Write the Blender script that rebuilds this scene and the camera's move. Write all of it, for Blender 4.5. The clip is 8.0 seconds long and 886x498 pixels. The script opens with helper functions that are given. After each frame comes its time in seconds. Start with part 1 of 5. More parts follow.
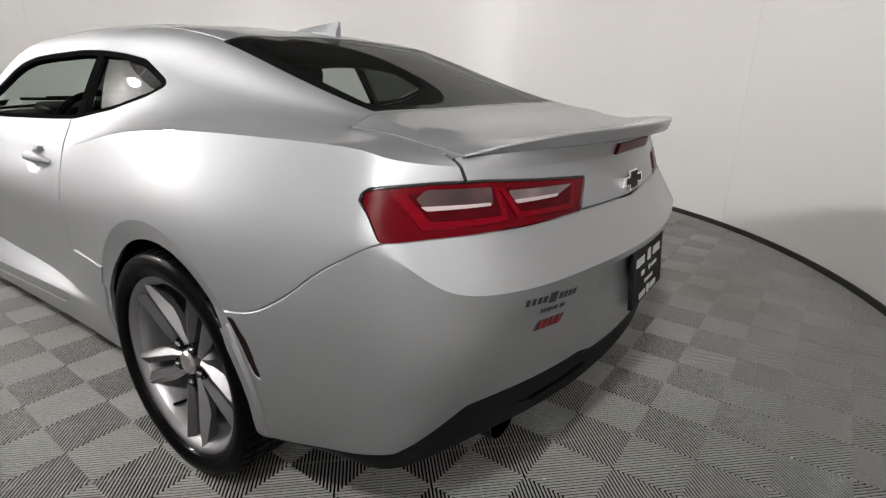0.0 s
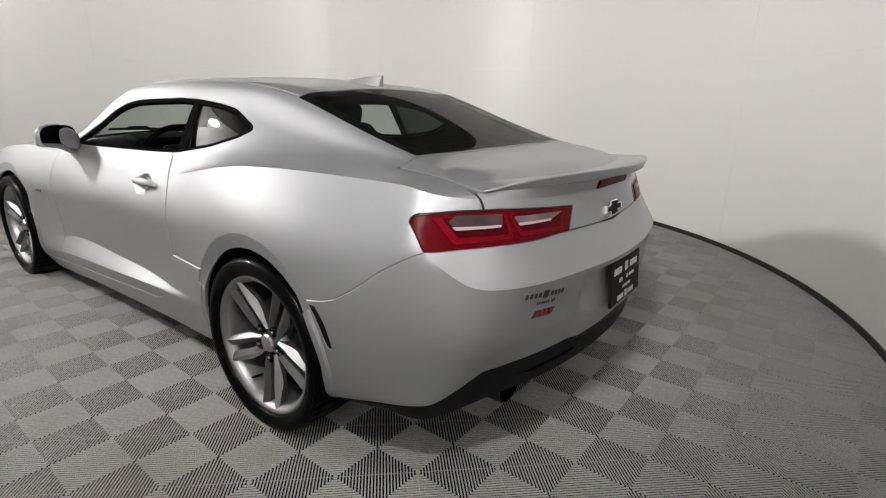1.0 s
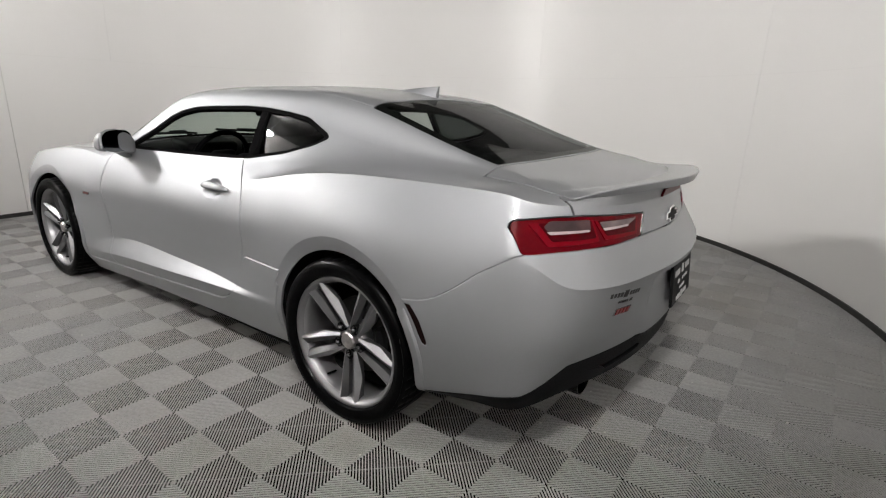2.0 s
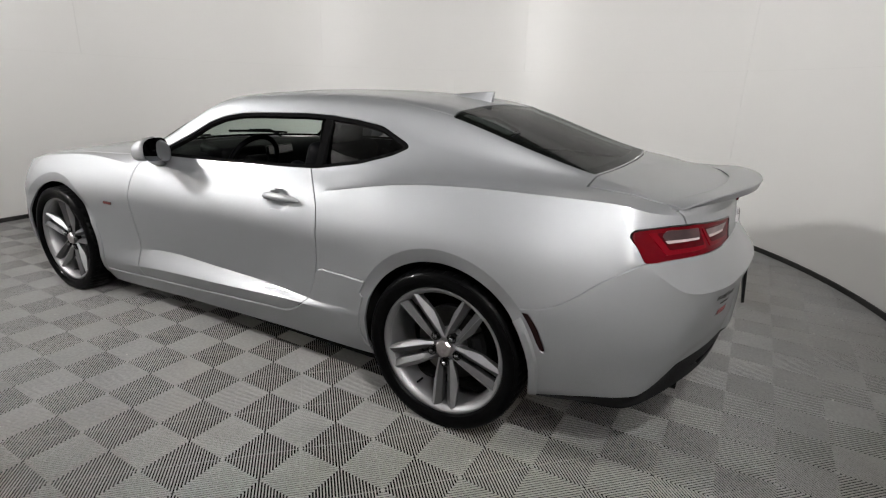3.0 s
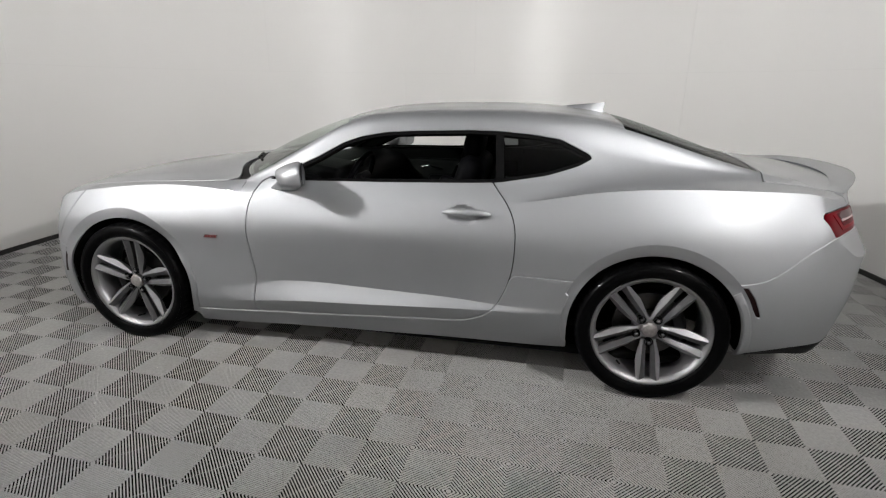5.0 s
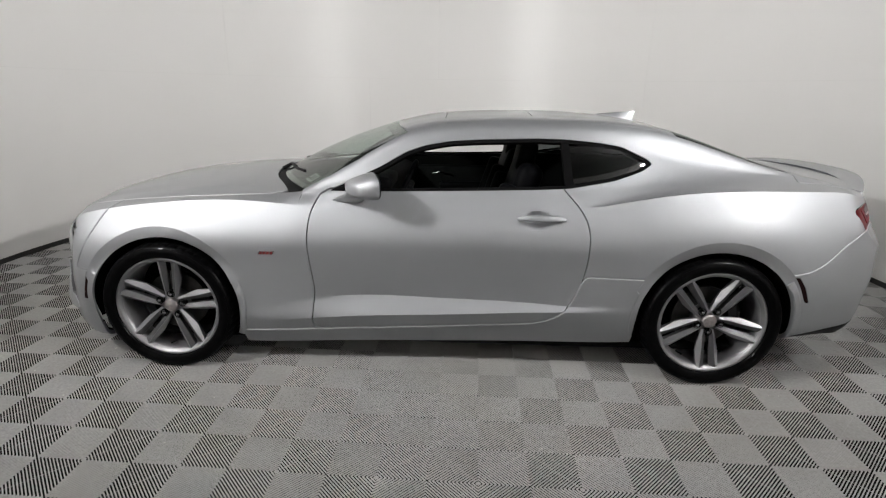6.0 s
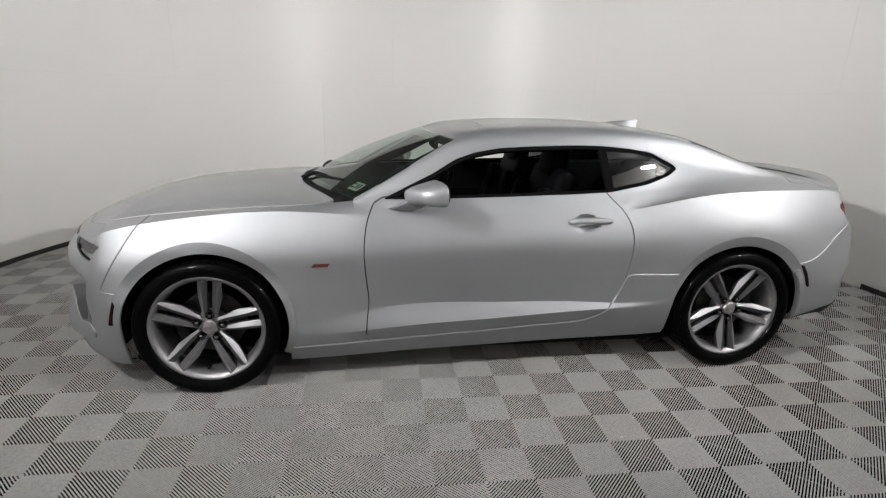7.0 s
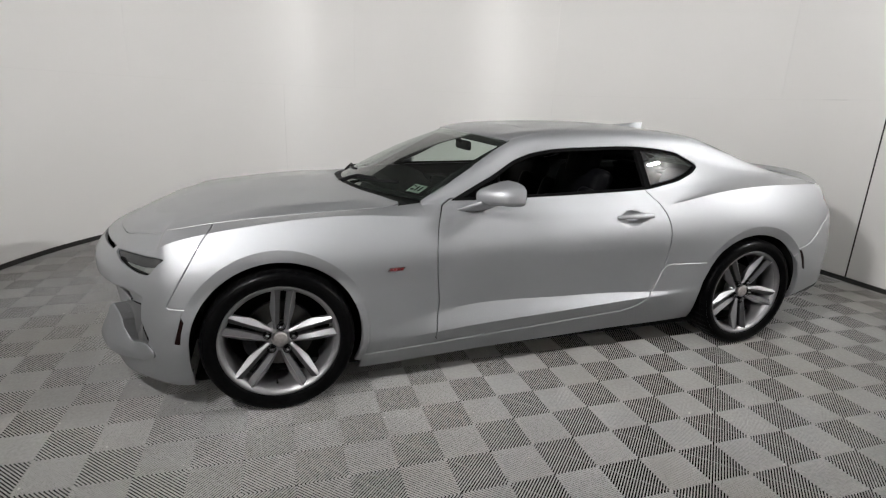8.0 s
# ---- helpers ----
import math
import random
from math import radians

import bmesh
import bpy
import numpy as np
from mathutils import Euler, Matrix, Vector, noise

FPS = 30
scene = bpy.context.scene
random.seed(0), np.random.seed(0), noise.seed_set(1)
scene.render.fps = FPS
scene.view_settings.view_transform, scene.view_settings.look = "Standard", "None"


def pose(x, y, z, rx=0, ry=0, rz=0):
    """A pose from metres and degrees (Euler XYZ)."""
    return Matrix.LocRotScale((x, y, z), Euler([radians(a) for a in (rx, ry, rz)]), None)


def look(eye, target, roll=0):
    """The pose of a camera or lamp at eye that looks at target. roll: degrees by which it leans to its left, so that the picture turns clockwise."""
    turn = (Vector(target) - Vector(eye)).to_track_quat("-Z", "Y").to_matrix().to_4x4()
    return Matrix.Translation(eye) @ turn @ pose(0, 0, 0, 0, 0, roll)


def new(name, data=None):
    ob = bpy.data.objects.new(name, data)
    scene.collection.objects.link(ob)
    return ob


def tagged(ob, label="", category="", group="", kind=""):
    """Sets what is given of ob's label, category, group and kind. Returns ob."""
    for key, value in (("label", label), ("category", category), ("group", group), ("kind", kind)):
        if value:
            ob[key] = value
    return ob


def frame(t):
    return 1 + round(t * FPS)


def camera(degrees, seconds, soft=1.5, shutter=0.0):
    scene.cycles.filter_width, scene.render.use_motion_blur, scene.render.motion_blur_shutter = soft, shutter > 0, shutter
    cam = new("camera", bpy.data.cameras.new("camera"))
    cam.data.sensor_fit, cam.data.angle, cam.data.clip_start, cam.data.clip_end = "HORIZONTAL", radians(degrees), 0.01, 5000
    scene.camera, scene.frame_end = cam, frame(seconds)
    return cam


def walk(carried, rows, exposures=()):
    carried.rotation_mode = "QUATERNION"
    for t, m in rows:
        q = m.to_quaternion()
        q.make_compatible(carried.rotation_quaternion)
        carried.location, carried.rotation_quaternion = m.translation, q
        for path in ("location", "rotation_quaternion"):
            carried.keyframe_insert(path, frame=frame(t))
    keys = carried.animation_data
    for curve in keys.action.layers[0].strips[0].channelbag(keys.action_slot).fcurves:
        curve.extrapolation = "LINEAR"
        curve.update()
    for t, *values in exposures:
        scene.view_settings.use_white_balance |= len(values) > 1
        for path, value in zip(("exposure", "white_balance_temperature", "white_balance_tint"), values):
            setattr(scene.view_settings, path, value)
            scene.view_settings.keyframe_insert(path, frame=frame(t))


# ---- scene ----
cam = camera(81.4, 8.0, soft=1.2)
PATH = [
    (0, (2.77, -1.544, 1.135), (1.678, 0.011, 0.512), 0.8),
    (0.5, (2.902, -1.744, 1.209), (1.778, -0.199, 0.619), 0.9),
    (1, (2.995, -1.909, 1.251), (1.844, -0.374, 0.685), 1.2),
    (1.5, (2.936, -2.082, 1.267), (1.791, -0.535, 0.722), 1.6),
    (3, (2.299, -2.54, 1.358), (1.379, -0.868, 0.759), 1.7),
    (3.5, (1.985, -2.803, 1.415), (1.184, -1.083, 0.783), 1.2),
    (4, (1.629, -2.944, 1.414), (0.958, -1.173, 0.773), 0.8),
    (4.5, (1.282, -3.102, 1.422), (0.741, -1.28, 0.799), 0.5),
    (6, (0.121, -3.349, 1.459), (0.054, -1.441, 0.865), 0.9),
    (6.5, (-0.266, -3.349, 1.448), (-0.15, -1.438, 0.869), 1.2),
    (7, (-0.645, -3.338, 1.45), (-0.346, -1.442, 0.887), 1.6),
    (7.5, (-1.022, -3.334, 1.453), (-0.555, -1.473, 0.89), 1.9),
    (8, (-1.42, -3.194, 1.427), (-0.79, -1.375, 0.882), 2.1),
]
walk(cam, [(t, look(eye, target, roll)) for t, eye, target, roll in PATH],
     [(0, 0.1, 6600, 11), (1.5, 0.06, 6600, 11), (3, 0.02, 6500, 10), (8, 0.0, 6450, 10)])

# ---------------------------------------------------------------- world, lights
world = bpy.data.worlds.new("world")
scene.world = world
world.use_nodes = True
world.node_tree.nodes["Background"].inputs[0].default_value = (0.9, 0.95, 1.0, 1)
world.node_tree.nodes["Background"].inputs[1].default_value = 0.02


# ---------------------------------------------------------------- materials
def material(name, colour, rough=0.5, metal=0.0, coat=0.0, coat_rough=0.03, spec=0.5, vary=0.0, scale=6.0, grain=0.0, grain_scale=400.0,
             bump=0.0, bump_scale=200.0, rough_vary=0.0, emit=0.0, world_scale=False, dirt=None):
    m = bpy.data.materials.new(name)
    m.use_nodes = True
    nt = m.node_tree
    b = nt.nodes["Principled BSDF"]
    b.inputs["Base Color"].default_value = (*colour, 1)
    b.inputs["Roughness"].default_value = rough
    b.inputs["Metallic"].default_value = metal
    b.inputs["Coat Weight"].default_value = coat
    b.inputs["Coat Roughness"].default_value = coat_rough
    b.inputs["Specular IOR Level"].default_value = spec
    if emit:
        b.inputs["Emission Color"].default_value = (*colour, 1)
        b.inputs["Emission Strength"].default_value = emit
    spot = nt.nodes.new("ShaderNodeNewGeometry").outputs["Position"] if world_scale else nt.nodes.new("ShaderNodeTexCoord").outputs["Object"]

    def noise_tex(sc, detail=4.0):
        n = nt.nodes.new("ShaderNodeTexNoise")
        n.inputs["Scale"].default_value = sc
        n.inputs["Detail"].default_value = detail
        nt.links.new(spot, n.inputs["Vector"])
        return n

    def spread(n, lo, hi):
        r = nt.nodes.new("ShaderNodeMapRange")
        r.inputs["From Min"].default_value, r.inputs["From Max"].default_value = 0.3, 0.7
        r.inputs["To Min"].default_value, r.inputs["To Max"].default_value = lo, hi
        nt.links.new(n.outputs["Fac"], r.inputs["Value"])
        return r.outputs["Result"]
    if vary or grain:
        mul = None
        for amount, sc in ((vary, scale), (grain, grain_scale)):
            if amount:
                v = spread(noise_tex(sc), 1 - amount, 1 + amount)
                if mul is None:
                    mul = v
                else:
                    k = nt.nodes.new("ShaderNodeMath")
                    k.operation = "MULTIPLY"
                    nt.links.new(mul, k.inputs[0])
                    nt.links.new(v, k.inputs[1])
                    mul = k.outputs[0]
        mix = nt.nodes.new("ShaderNodeVectorMath")
        mix.operation = "SCALE"
        mix.inputs[0].default_value = colour
        nt.links.new(mul, mix.inputs["Scale"])
        nt.links.new(mix.outputs[0], b.inputs["Base Color"])
        if dirt:
            blend = nt.nodes.new("ShaderNodeMix")
            blend.data_type = "RGBA"
            nt.links.new(spread(noise_tex(0.9, 6.0), -0.25, 0.6), blend.inputs["Factor"])
            nt.links.new(mix.outputs[0], blend.inputs["A"])
            blend.inputs["B"].default_value = (*dirt, 1)
            # sparse pale specks
            fleck = nt.nodes.new("ShaderNodeMapRange")
            fleck.inputs["From Min"].default_value, fleck.inputs["From Max"].default_value = 0.845, 0.86
            nt.links.new(noise_tex(38.0, 0.0).outputs["Fac"], fleck.inputs["Value"])
            top = nt.nodes.new("ShaderNodeMix")
            top.data_type = "RGBA"
            nt.links.new(fleck.outputs["Result"], top.inputs["Factor"])
            nt.links.new(blend.outputs["Result"], top.inputs["A"])
            top.inputs["B"].default_value = (0.6, 0.59, 0.56, 1)
            nt.links.new(top.outputs["Result"], b.inputs["Base Color"])
    if rough_vary:
        nt.links.new(spread(noise_tex(scale * 1.7), max(rough - rough_vary, 0.02), rough + rough_vary), b.inputs["Roughness"])
    if bump:
        bn = nt.nodes.new("ShaderNodeBump")
        bn.inputs["Strength"].default_value = bump
        bn.inputs["Distance"].default_value = 0.002
        nt.links.new(noise_tex(bump_scale).outputs["Fac"], bn.inputs["Height"])
        nt.links.new(bn.outputs[0], b.inputs["Normal"])
    return m


def glass(name, tint, gloss=0.03, least=0.05, power=5.0, most=0.95):
    m = bpy.data.materials.new(name)
    m.use_nodes = True
    nt = m.node_tree
    nt.nodes.clear()
    out = nt.nodes.new("ShaderNodeOutputMaterial")
    tr = nt.nodes.new("ShaderNodeBsdfTransparent")
    tr.inputs[0].default_value = (*tint, 1)
    gl = nt.nodes.new("ShaderNodeBsdfGlossy")
    gl.inputs["Roughness"].default_value = gloss
    gl.inputs["Color"].default_value = (1, 1, 1, 1)
    lw = nt.nodes.new("ShaderNodeLayerWeight")
    lw.inputs["Blend"].default_value = 0.5
    pw = nt.nodes.new("ShaderNodeMath")
    pw.operation = "POWER"
    nt.links.new(lw.outputs["Facing"], pw.inputs[0])
    pw.inputs[1].default_value = power
    fr = nt.nodes.new("ShaderNodeMapRange")
    fr.inputs["To Min"].default_value, fr.inputs["To Max"].default_value = least, most
    nt.links.new(pw.outputs[0], fr.inputs["Value"])
    mx = nt.nodes.new("ShaderNodeMixShader")
    nt.links.new(fr.outputs[0], mx.inputs[0])
    nt.links.new(tr.outputs[0], mx.inputs[1])
    nt.links.new(gl.outputs[0], mx.inputs[2])
    nt.links.new(mx.outputs[0], out.inputs[0])
    return m


PAINT = material("silver_paint", (0.350, 0.357, 0.372), 0.59, 0.92, spec=0.5, coat=0.7, coat_rough=0.06, grain=0.06, grain_scale=900, vary=0.015, scale=2.5)
BLACK = material("black_plastic", (0.008, 0.008, 0.0085), 0.55, spec=0.1, vary=0.2, scale=8, bump=0.15, bump_scale=500)
GLOSS_BLACK = material("gloss_black", (0.01, 0.01, 0.011), 0.08, coat=0.5)
GAP = material("panel_gap", (0.004, 0.004, 0.004), 0.9, spec=0.1)
RUBBER = material("rubber", (0.0016, 0.0016, 0.0018), 0.35, spec=0.03, coat=0.08, coat_rough=0.08, vary=0.25, scale=25, bump=0.5, bump_scale=70)
RIM = material("machined_alloy", (0.31, 0.307, 0.318), 0.5, 1.0, vary=0.05, scale=12, grain=0.05, grain_scale=600)
RIM_PAINT = material("rim_grey_paint", (0.12, 0.12, 0.125), 0.36, 0.75, vary=0.1, scale=20)
RIM_DARK = material("rim_pocket", (0.40, 0.397, 0.41), 0.42, 0.9, vary=0.08, scale=15)
STEEL = material("brake_steel", (0.07, 0.068, 0.066), 0.4, 1.0, vary=0.15, scale=30)
CHROME = material("chrome", (0.8, 0.8, 0.82), 0.08, 1.0)
RED_LENS = material("red_lens", (0.085, 0.0003, 0.003), 0.3, spec=0.03, coat=0.12, coat_rough=0.03, vary=0.15, scale=14)
RED_BAND = material("bright_red_lens", (0.135, 0.0006, 0.005), 0.3, spec=0.03, coat=0.12, coat_rough=0.03, vary=0.1, scale=20)
RED_DEEP = material("deep_red_lens", (0.05, 0.0003, 0.002), 0.3, spec=0.03, coat=0.12, vary=0.3, scale=30)
RED_BADGE = material("red_badge", (0.14, 0.005, 0.007), 0.3, coat=0.5)
CLEAR_LENS = material("lamp_reflector", (0.055, 0.028, 0.03), 0.35, 0.5, coat=0.4, vary=0.45, scale=14)
PALE_LENS = material("pale_lamp_reflector", (0.17, 0.13, 0.13), 0.35, 0.5, coat=0.4, vary=0.35, scale=14)
WHITE_PRINT = material("white_print", (0.45, 0.45, 0.45), 0.5)
BLACK_PRINT = material("black_print", (0.02, 0.02, 0.02), 0.5)
SEAT = material("black_leather", (0.0022, 0.0022, 0.0028), 0.55, spec=0.035, vary=0.2, scale=10, bump=0.3, bump_scale=250)
DASH = material("dash_plastic", (0.003, 0.003, 0.0034), 0.6, spec=0.08, bump=0.2, bump_scale=400)
DARK_GLASS = glass("tinted_glass", (0.13, 0.14, 0.14))
SCREEN_GLASS = glass("windscreen_glass", (0.60, 0.69, 0.63), least=0.08, power=4.0, most=0.7)
WALL = material("wall_panel_white", (0.78, 0.770, 0.756), 0.37, vary=0.012, scale=0.8, spec=0.5)
# drawn panels: their gloss spreads up and down
wall_nodes, wall_bsdf = WALL.node_tree.nodes, WALL.node_tree.nodes["Principled BSDF"]
geo, cross = wall_nodes.new("ShaderNodeNewGeometry"), wall_nodes.new("ShaderNodeVectorMath")
cross.operation = "CROSS_PRODUCT"
cross.inputs[1].default_value = (0, 0, 1)
WALL.node_tree.links.new(geo.outputs["Normal"], cross.inputs[0])
WALL.node_tree.links.new(cross.outputs[0], wall_bsdf.inputs["Tangent"])
wall_bsdf.inputs["Anisotropic"].default_value = 0.85
wall_bsdf.inputs["Anisotropic Rotation"].default_value = 0.25
SEAM = material("wall_seam", (0.68, 0.67, 0.655), 0.7)
BASE = material("baseboard_black", (0.02, 0.019, 0.018), 0.5, vary=0.2, scale=5)
TILE = material("floor_rib_plastic", (0.395, 0.394, 0.389), 0.7, vary=0.09, scale=1.7, grain=0.12, grain_scale=70, rough_vary=0.08, spec=0.08, world_scale=True, dirt=(0.32, 0.302, 0.272))
# near-black, so that the slots' shade lies in this colour
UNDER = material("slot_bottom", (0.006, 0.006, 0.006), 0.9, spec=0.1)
CEIL = material("ceiling_paint", (0.16, 0.16, 0.157), 0.8, vary=0.02, scale=1)
LAMP = material("lamp_diffuser", (1, 0.985, 0.965), 0.5, emit=740)
# unseen glow on the lamps' backs, added to fill from the wall behind
LAMP_FILL = material("lamp_back_diffuser", (1, 0.985, 0.965), 0.5, emit=250)
LAMP_CASE = material("lamp_case", (0.6, 0.6, 0.6), 0.5)


# ---------------------------------------------------------------- helpers
def mesh_from(name, verts, faces, mat, smooth=True):
    me = bpy.data.meshes.new(name)
    me.from_pydata([tuple(v) for v in verts], [], [tuple(f) for f in faces])
    me.materials.append(mat)
    if smooth:
        me.polygons.foreach_set("use_smooth", [True] * len(me.polygons))
    me.update()
    return me


def place(name, me, parent=None, label="", m=None):
    ob = new(name, me)
    if parent:
        ob.parent = parent
    if m is not None:
        ob.matrix_basis = m
    if label:
        tagged(ob, label)
    return ob


def part(name, bm, mat, parent, label="", smooth=False, m=None, angle=None):
    me = bpy.data.meshes.new(name)
    bm.normal_update()
    if smooth:
        for f in bm.faces:
            f.smooth = True
        if angle:
            for e in bm.edges:
                if len(e.link_faces) == 2 and e.calc_face_angle(0) > radians(angle):
                    e.smooth = False
    bm.to_mesh(me)
    bm.free()
    me.materials.append(mat)
    return place(name, me, parent, label, m)


def box(bm, size, m=None, bevel=0.0, seg=2):
    m = m or Matrix()
    out = bmesh.ops.create_cube(bm, size=1, matrix=m @ Matrix.Diagonal((*size, 1)))
    if bevel:
        es = list({e for v in out["verts"] for e in v.link_edges})
        bmesh.ops.bevel(bm, geom=es, offset=bevel, segments=seg, profile=0.5, affect="EDGES", clamp_overlap=True)
    return bm


def prism(bm, outline, depth, m=None, bevel=0.0):
    """A flat outline in x, z, pushed along y by depth."""
    m = m or Matrix()
    a = [bm.verts.new(m @ Vector((x, 0, z))) for x, z in outline]
    b = [bm.verts.new(m @ Vector((x, depth, z))) for x, z in outline]
    n = len(a)
    fs = [bm.faces.new(a), bm.faces.new(b[::-1])]
    fs += [bm.faces.new((a[i], b[i], b[(i + 1) % n], a[(i + 1) % n])) for i in range(n)]
    bmesh.ops.recalc_face_normals(bm, faces=fs)
    if bevel:
        bmesh.ops.bevel(bm, geom=list({e for f in fs[:2] for e in f.edges}), offset=bevel, segments=2, profile=0.5, affect="EDGES", clamp_overlap=True)
    return bm


def turned(bm, profile, n=64, m=None, axis="Y"):
    """A profile of (radius, depth) turned round the y axis."""
    m = m or Matrix()
    rings = []
    for k in range(n):
        a = 2 * math.pi * k / n
        rings.append([bm.verts.new(m @ Vector((r * math.cos(a), y, r * math.sin(a)))) for r, y in profile])
    fs = []
    for k in range(n):
        p, q = rings[k], rings[(k + 1) % n]
        for i in range(len(profile) - 1):
            fs.append(bm.faces.new((p[i], p[i + 1], q[i + 1], q[i])))
    bmesh.ops.recalc_face_normals(bm, faces=fs)
    return bm


def tube(bm, pts, r, n=8):
    """A round bar along points."""
    pts = [Vector(p) for p in pts]
    rings = []
    for i, p in enumerate(pts):
        d = (pts[min(i + 1, len(pts) - 1)] - pts[max(i - 1, 0)]).normalized()
        side = d.orthogonal().normalized() if i == 0 else (side - d * side.dot(d)).normalized()
        up = d.cross(side)
        rr = r[i] if isinstance(r, (list, tuple)) else r
        rings.append([bm.verts.new(p + rr * (math.cos(2 * math.pi * k / n) * side + math.sin(2 * math.pi * k / n) * up)) for k in range(n)])
    for a, b in zip(rings, rings[1:]):
        for k in range(n):
            bm.faces.new((a[k], a[(k + 1) % n], b[(k + 1) % n], b[k]))
    bm.faces.new(rings[0][::-1])
    bm.faces.new(rings[-1])
    return bm


# ---------------------------------------------------------------- the round studio
CX, CY, RAD, BACK = -0.112, 0.50, 3.61, -1.35
HEIGHT = 3.3


def ring_at(deg, off=0.0, z=0.0):
    """A point of the room's oval wall: round the far half, straight sides, round behind."""
    a = radians(deg)
    c = CY if math.sin(a) >= 0 else BACK
    if math.sin(a) < 0 and -12 < ((deg + 180) % 360) - 180 < 0:
        c = CY + (BACK - CY) * min(1, -(((deg + 180) % 360) - 180) / 12)
    if math.sin(a) < 0 and 180 < deg % 360 < 192:
        c = CY + (BACK - CY) * min(1, (deg % 360 - 180) / 12)
    return (CX + (RAD + off) * math.cos(a), c + (RAD + off) * math.sin(a), z)


def curved_slab(d0, d1, z0, z1, off0, off1, step=1.5):
    n = max(2, int(abs(d1 - d0) / step))
    vs, fs = [], []
    for i in range(n + 1):
        d = d0 + (d1 - d0) * i / n
        vs += [ring_at(d, off0, z0), ring_at(d, off0, z1), ring_at(d, off1, z1), ring_at(d, off1, z0)]
    for i in range(n):
        a, b = 4 * i, 4 * i + 4
        for k in range(4):
            fs.append((a + k, a + (k + 1) % 4, b + (k + 1) % 4, b + k))
    fs += [(0, 3, 2, 1), (4 * n, 4 * n + 1, 4 * n + 2, 4 * n + 3)]
    return vs, fs


def studio():
    vs, fs = curved_slab(0, 360, 0, HEIGHT, 0.003, 0.14)
    wall = tagged(place("wall_round", mesh_from("wall_round", vs, fs[:-2], SEAM)), "white curved studio wall of smooth panels", "wall", kind="structure")
    low = (-3.1, 48.5, 107.0, 184.3, 245.0, 300.0)
    high = (5.0, 48.5, 92.0, 135.5, 179.0, 222.5, 266.0, 310.0)
    for cuts, z0, z1 in ((low, 0.0, 1.5792), (high, 1.5808, HEIGHT)):
        for i, d in enumerate(cuts):
            e = cuts[(i + 1) % len(cuts)] + (360 if i == len(cuts) - 1 else 0)
            g0 = 0.035 if d == -3.1 else 0.02
            g1 = 0.035 if e > 356 else 0.02
            vs, fs = curved_slab(d + g0, e - g1, z0, z1, 0.0, 0.0025)
            place("wall_panel", mesh_from("wall_panel", vs, fs, WALL, False), wall)
            me = wall.children[-1].data
            me.polygons.foreach_set("use_smooth", [True] * len(me.polygons))
            me.set_sharp_from_angle(angle=radians(40))
    vs, fs = curved_slab(-3.13, -3.07, 0.040, 1.579, 0.0012, 0.0029)
    place("seam_strip", mesh_from("seam_strip", vs, fs, BASE, False), wall, "black joint strip between two wall panels")
    vs, fs = curved_slab(0, 360, 0.0, 0.040, -0.012, 0.0)
    me = mesh_from("baseboard", vs, fs[:-2], BASE)
    me.set_sharp_from_angle(angle=radians(40))
    tagged(place("baseboard", me), "black rubber skirting round the curved wall", "baseboard", kind="structure")
    n = 120
    pts = [ring_at(360 * i / n, 0.14, HEIGHT) for i in range(n)]
    bm = bmesh.new()
    a = [bm.verts.new(p) for p in pts]
    b = [bm.verts.new((p[0], p[1], HEIGHT + 0.1)) for p in pts]
    bm.faces.new(a[::-1])
    bm.faces.new(b)
    for i in range(n):
        bm.faces.new((a[i], a[(i + 1) % n], b[(i + 1) % n], b[i]))
    tagged(part("ceiling", bm, CEIL, None), "plain grey studio ceiling", "ceiling", kind="structure")


studio()


def panel_lamp(name, label, group, m, r, drop=0.0):
    """An oval lamp with a lit lens in a thin rim, an added fill glow on its back, and its hanger."""
    root = tagged(new(name), label, "lamp", group)
    root.matrix_basis = m
    lie = Matrix.Diagonal((1, 0.42, 1, 1)) @ pose(0, 0, 0, -90)
    part("rim", turned(bmesh.new(), [(r + .001, .012), (r + .02, .010), (r + .024, -.010), (r + .02, -.030), (r + .001, -.032), (r + .001, .012)], 48, lie), LAMP_CASE, root, smooth=True, angle=30)
    part("diffuser", turned(bmesh.new(), [(0, .010), (r - .02, .009), (r, .004), (r, -.002), (0, -.002)], 48, lie), LAMP, root, smooth=True, angle=30)
    part("back_diffuser", turned(bmesh.new(), [(0, -.030), (r - .02, -.029), (r, -.024), (r, -.018), (0, -.018)], 48, lie), LAMP_FILL, root, smooth=True, angle=30)
    if drop:
        up = m.to_3x3().transposed() @ Vector((0, 0, drop))
        top = m.to_3x3().transposed() @ Vector((0, 0, r * 0.42 + 0.005))
        part("hanger", tube(bmesh.new(), [top, up], 0.012), LAMP_CASE, root)
    return root


for lx, ly in ((-2.6, -2.45), (2.85, -2.3)):
    aim = look((lx, ly, 2.72), (0.4, 1.05, 3.5) if lx < 0 else (0.1, 1.3, 3.9))
    panel_lamp("flood_lamp", "oval white LED flood lamp hung by the curved wall", "flood lamps", aim, 0.229 if lx < 0 else 0.205, HEIGHT - 2.72)


# ---------------------------------------------------------------- floor of ribbed tiles
PITCH, TURNED = 0.2, radians(-1.5)
OU, OV = 0.2948 * PITCH, 0.5018 * PITCH


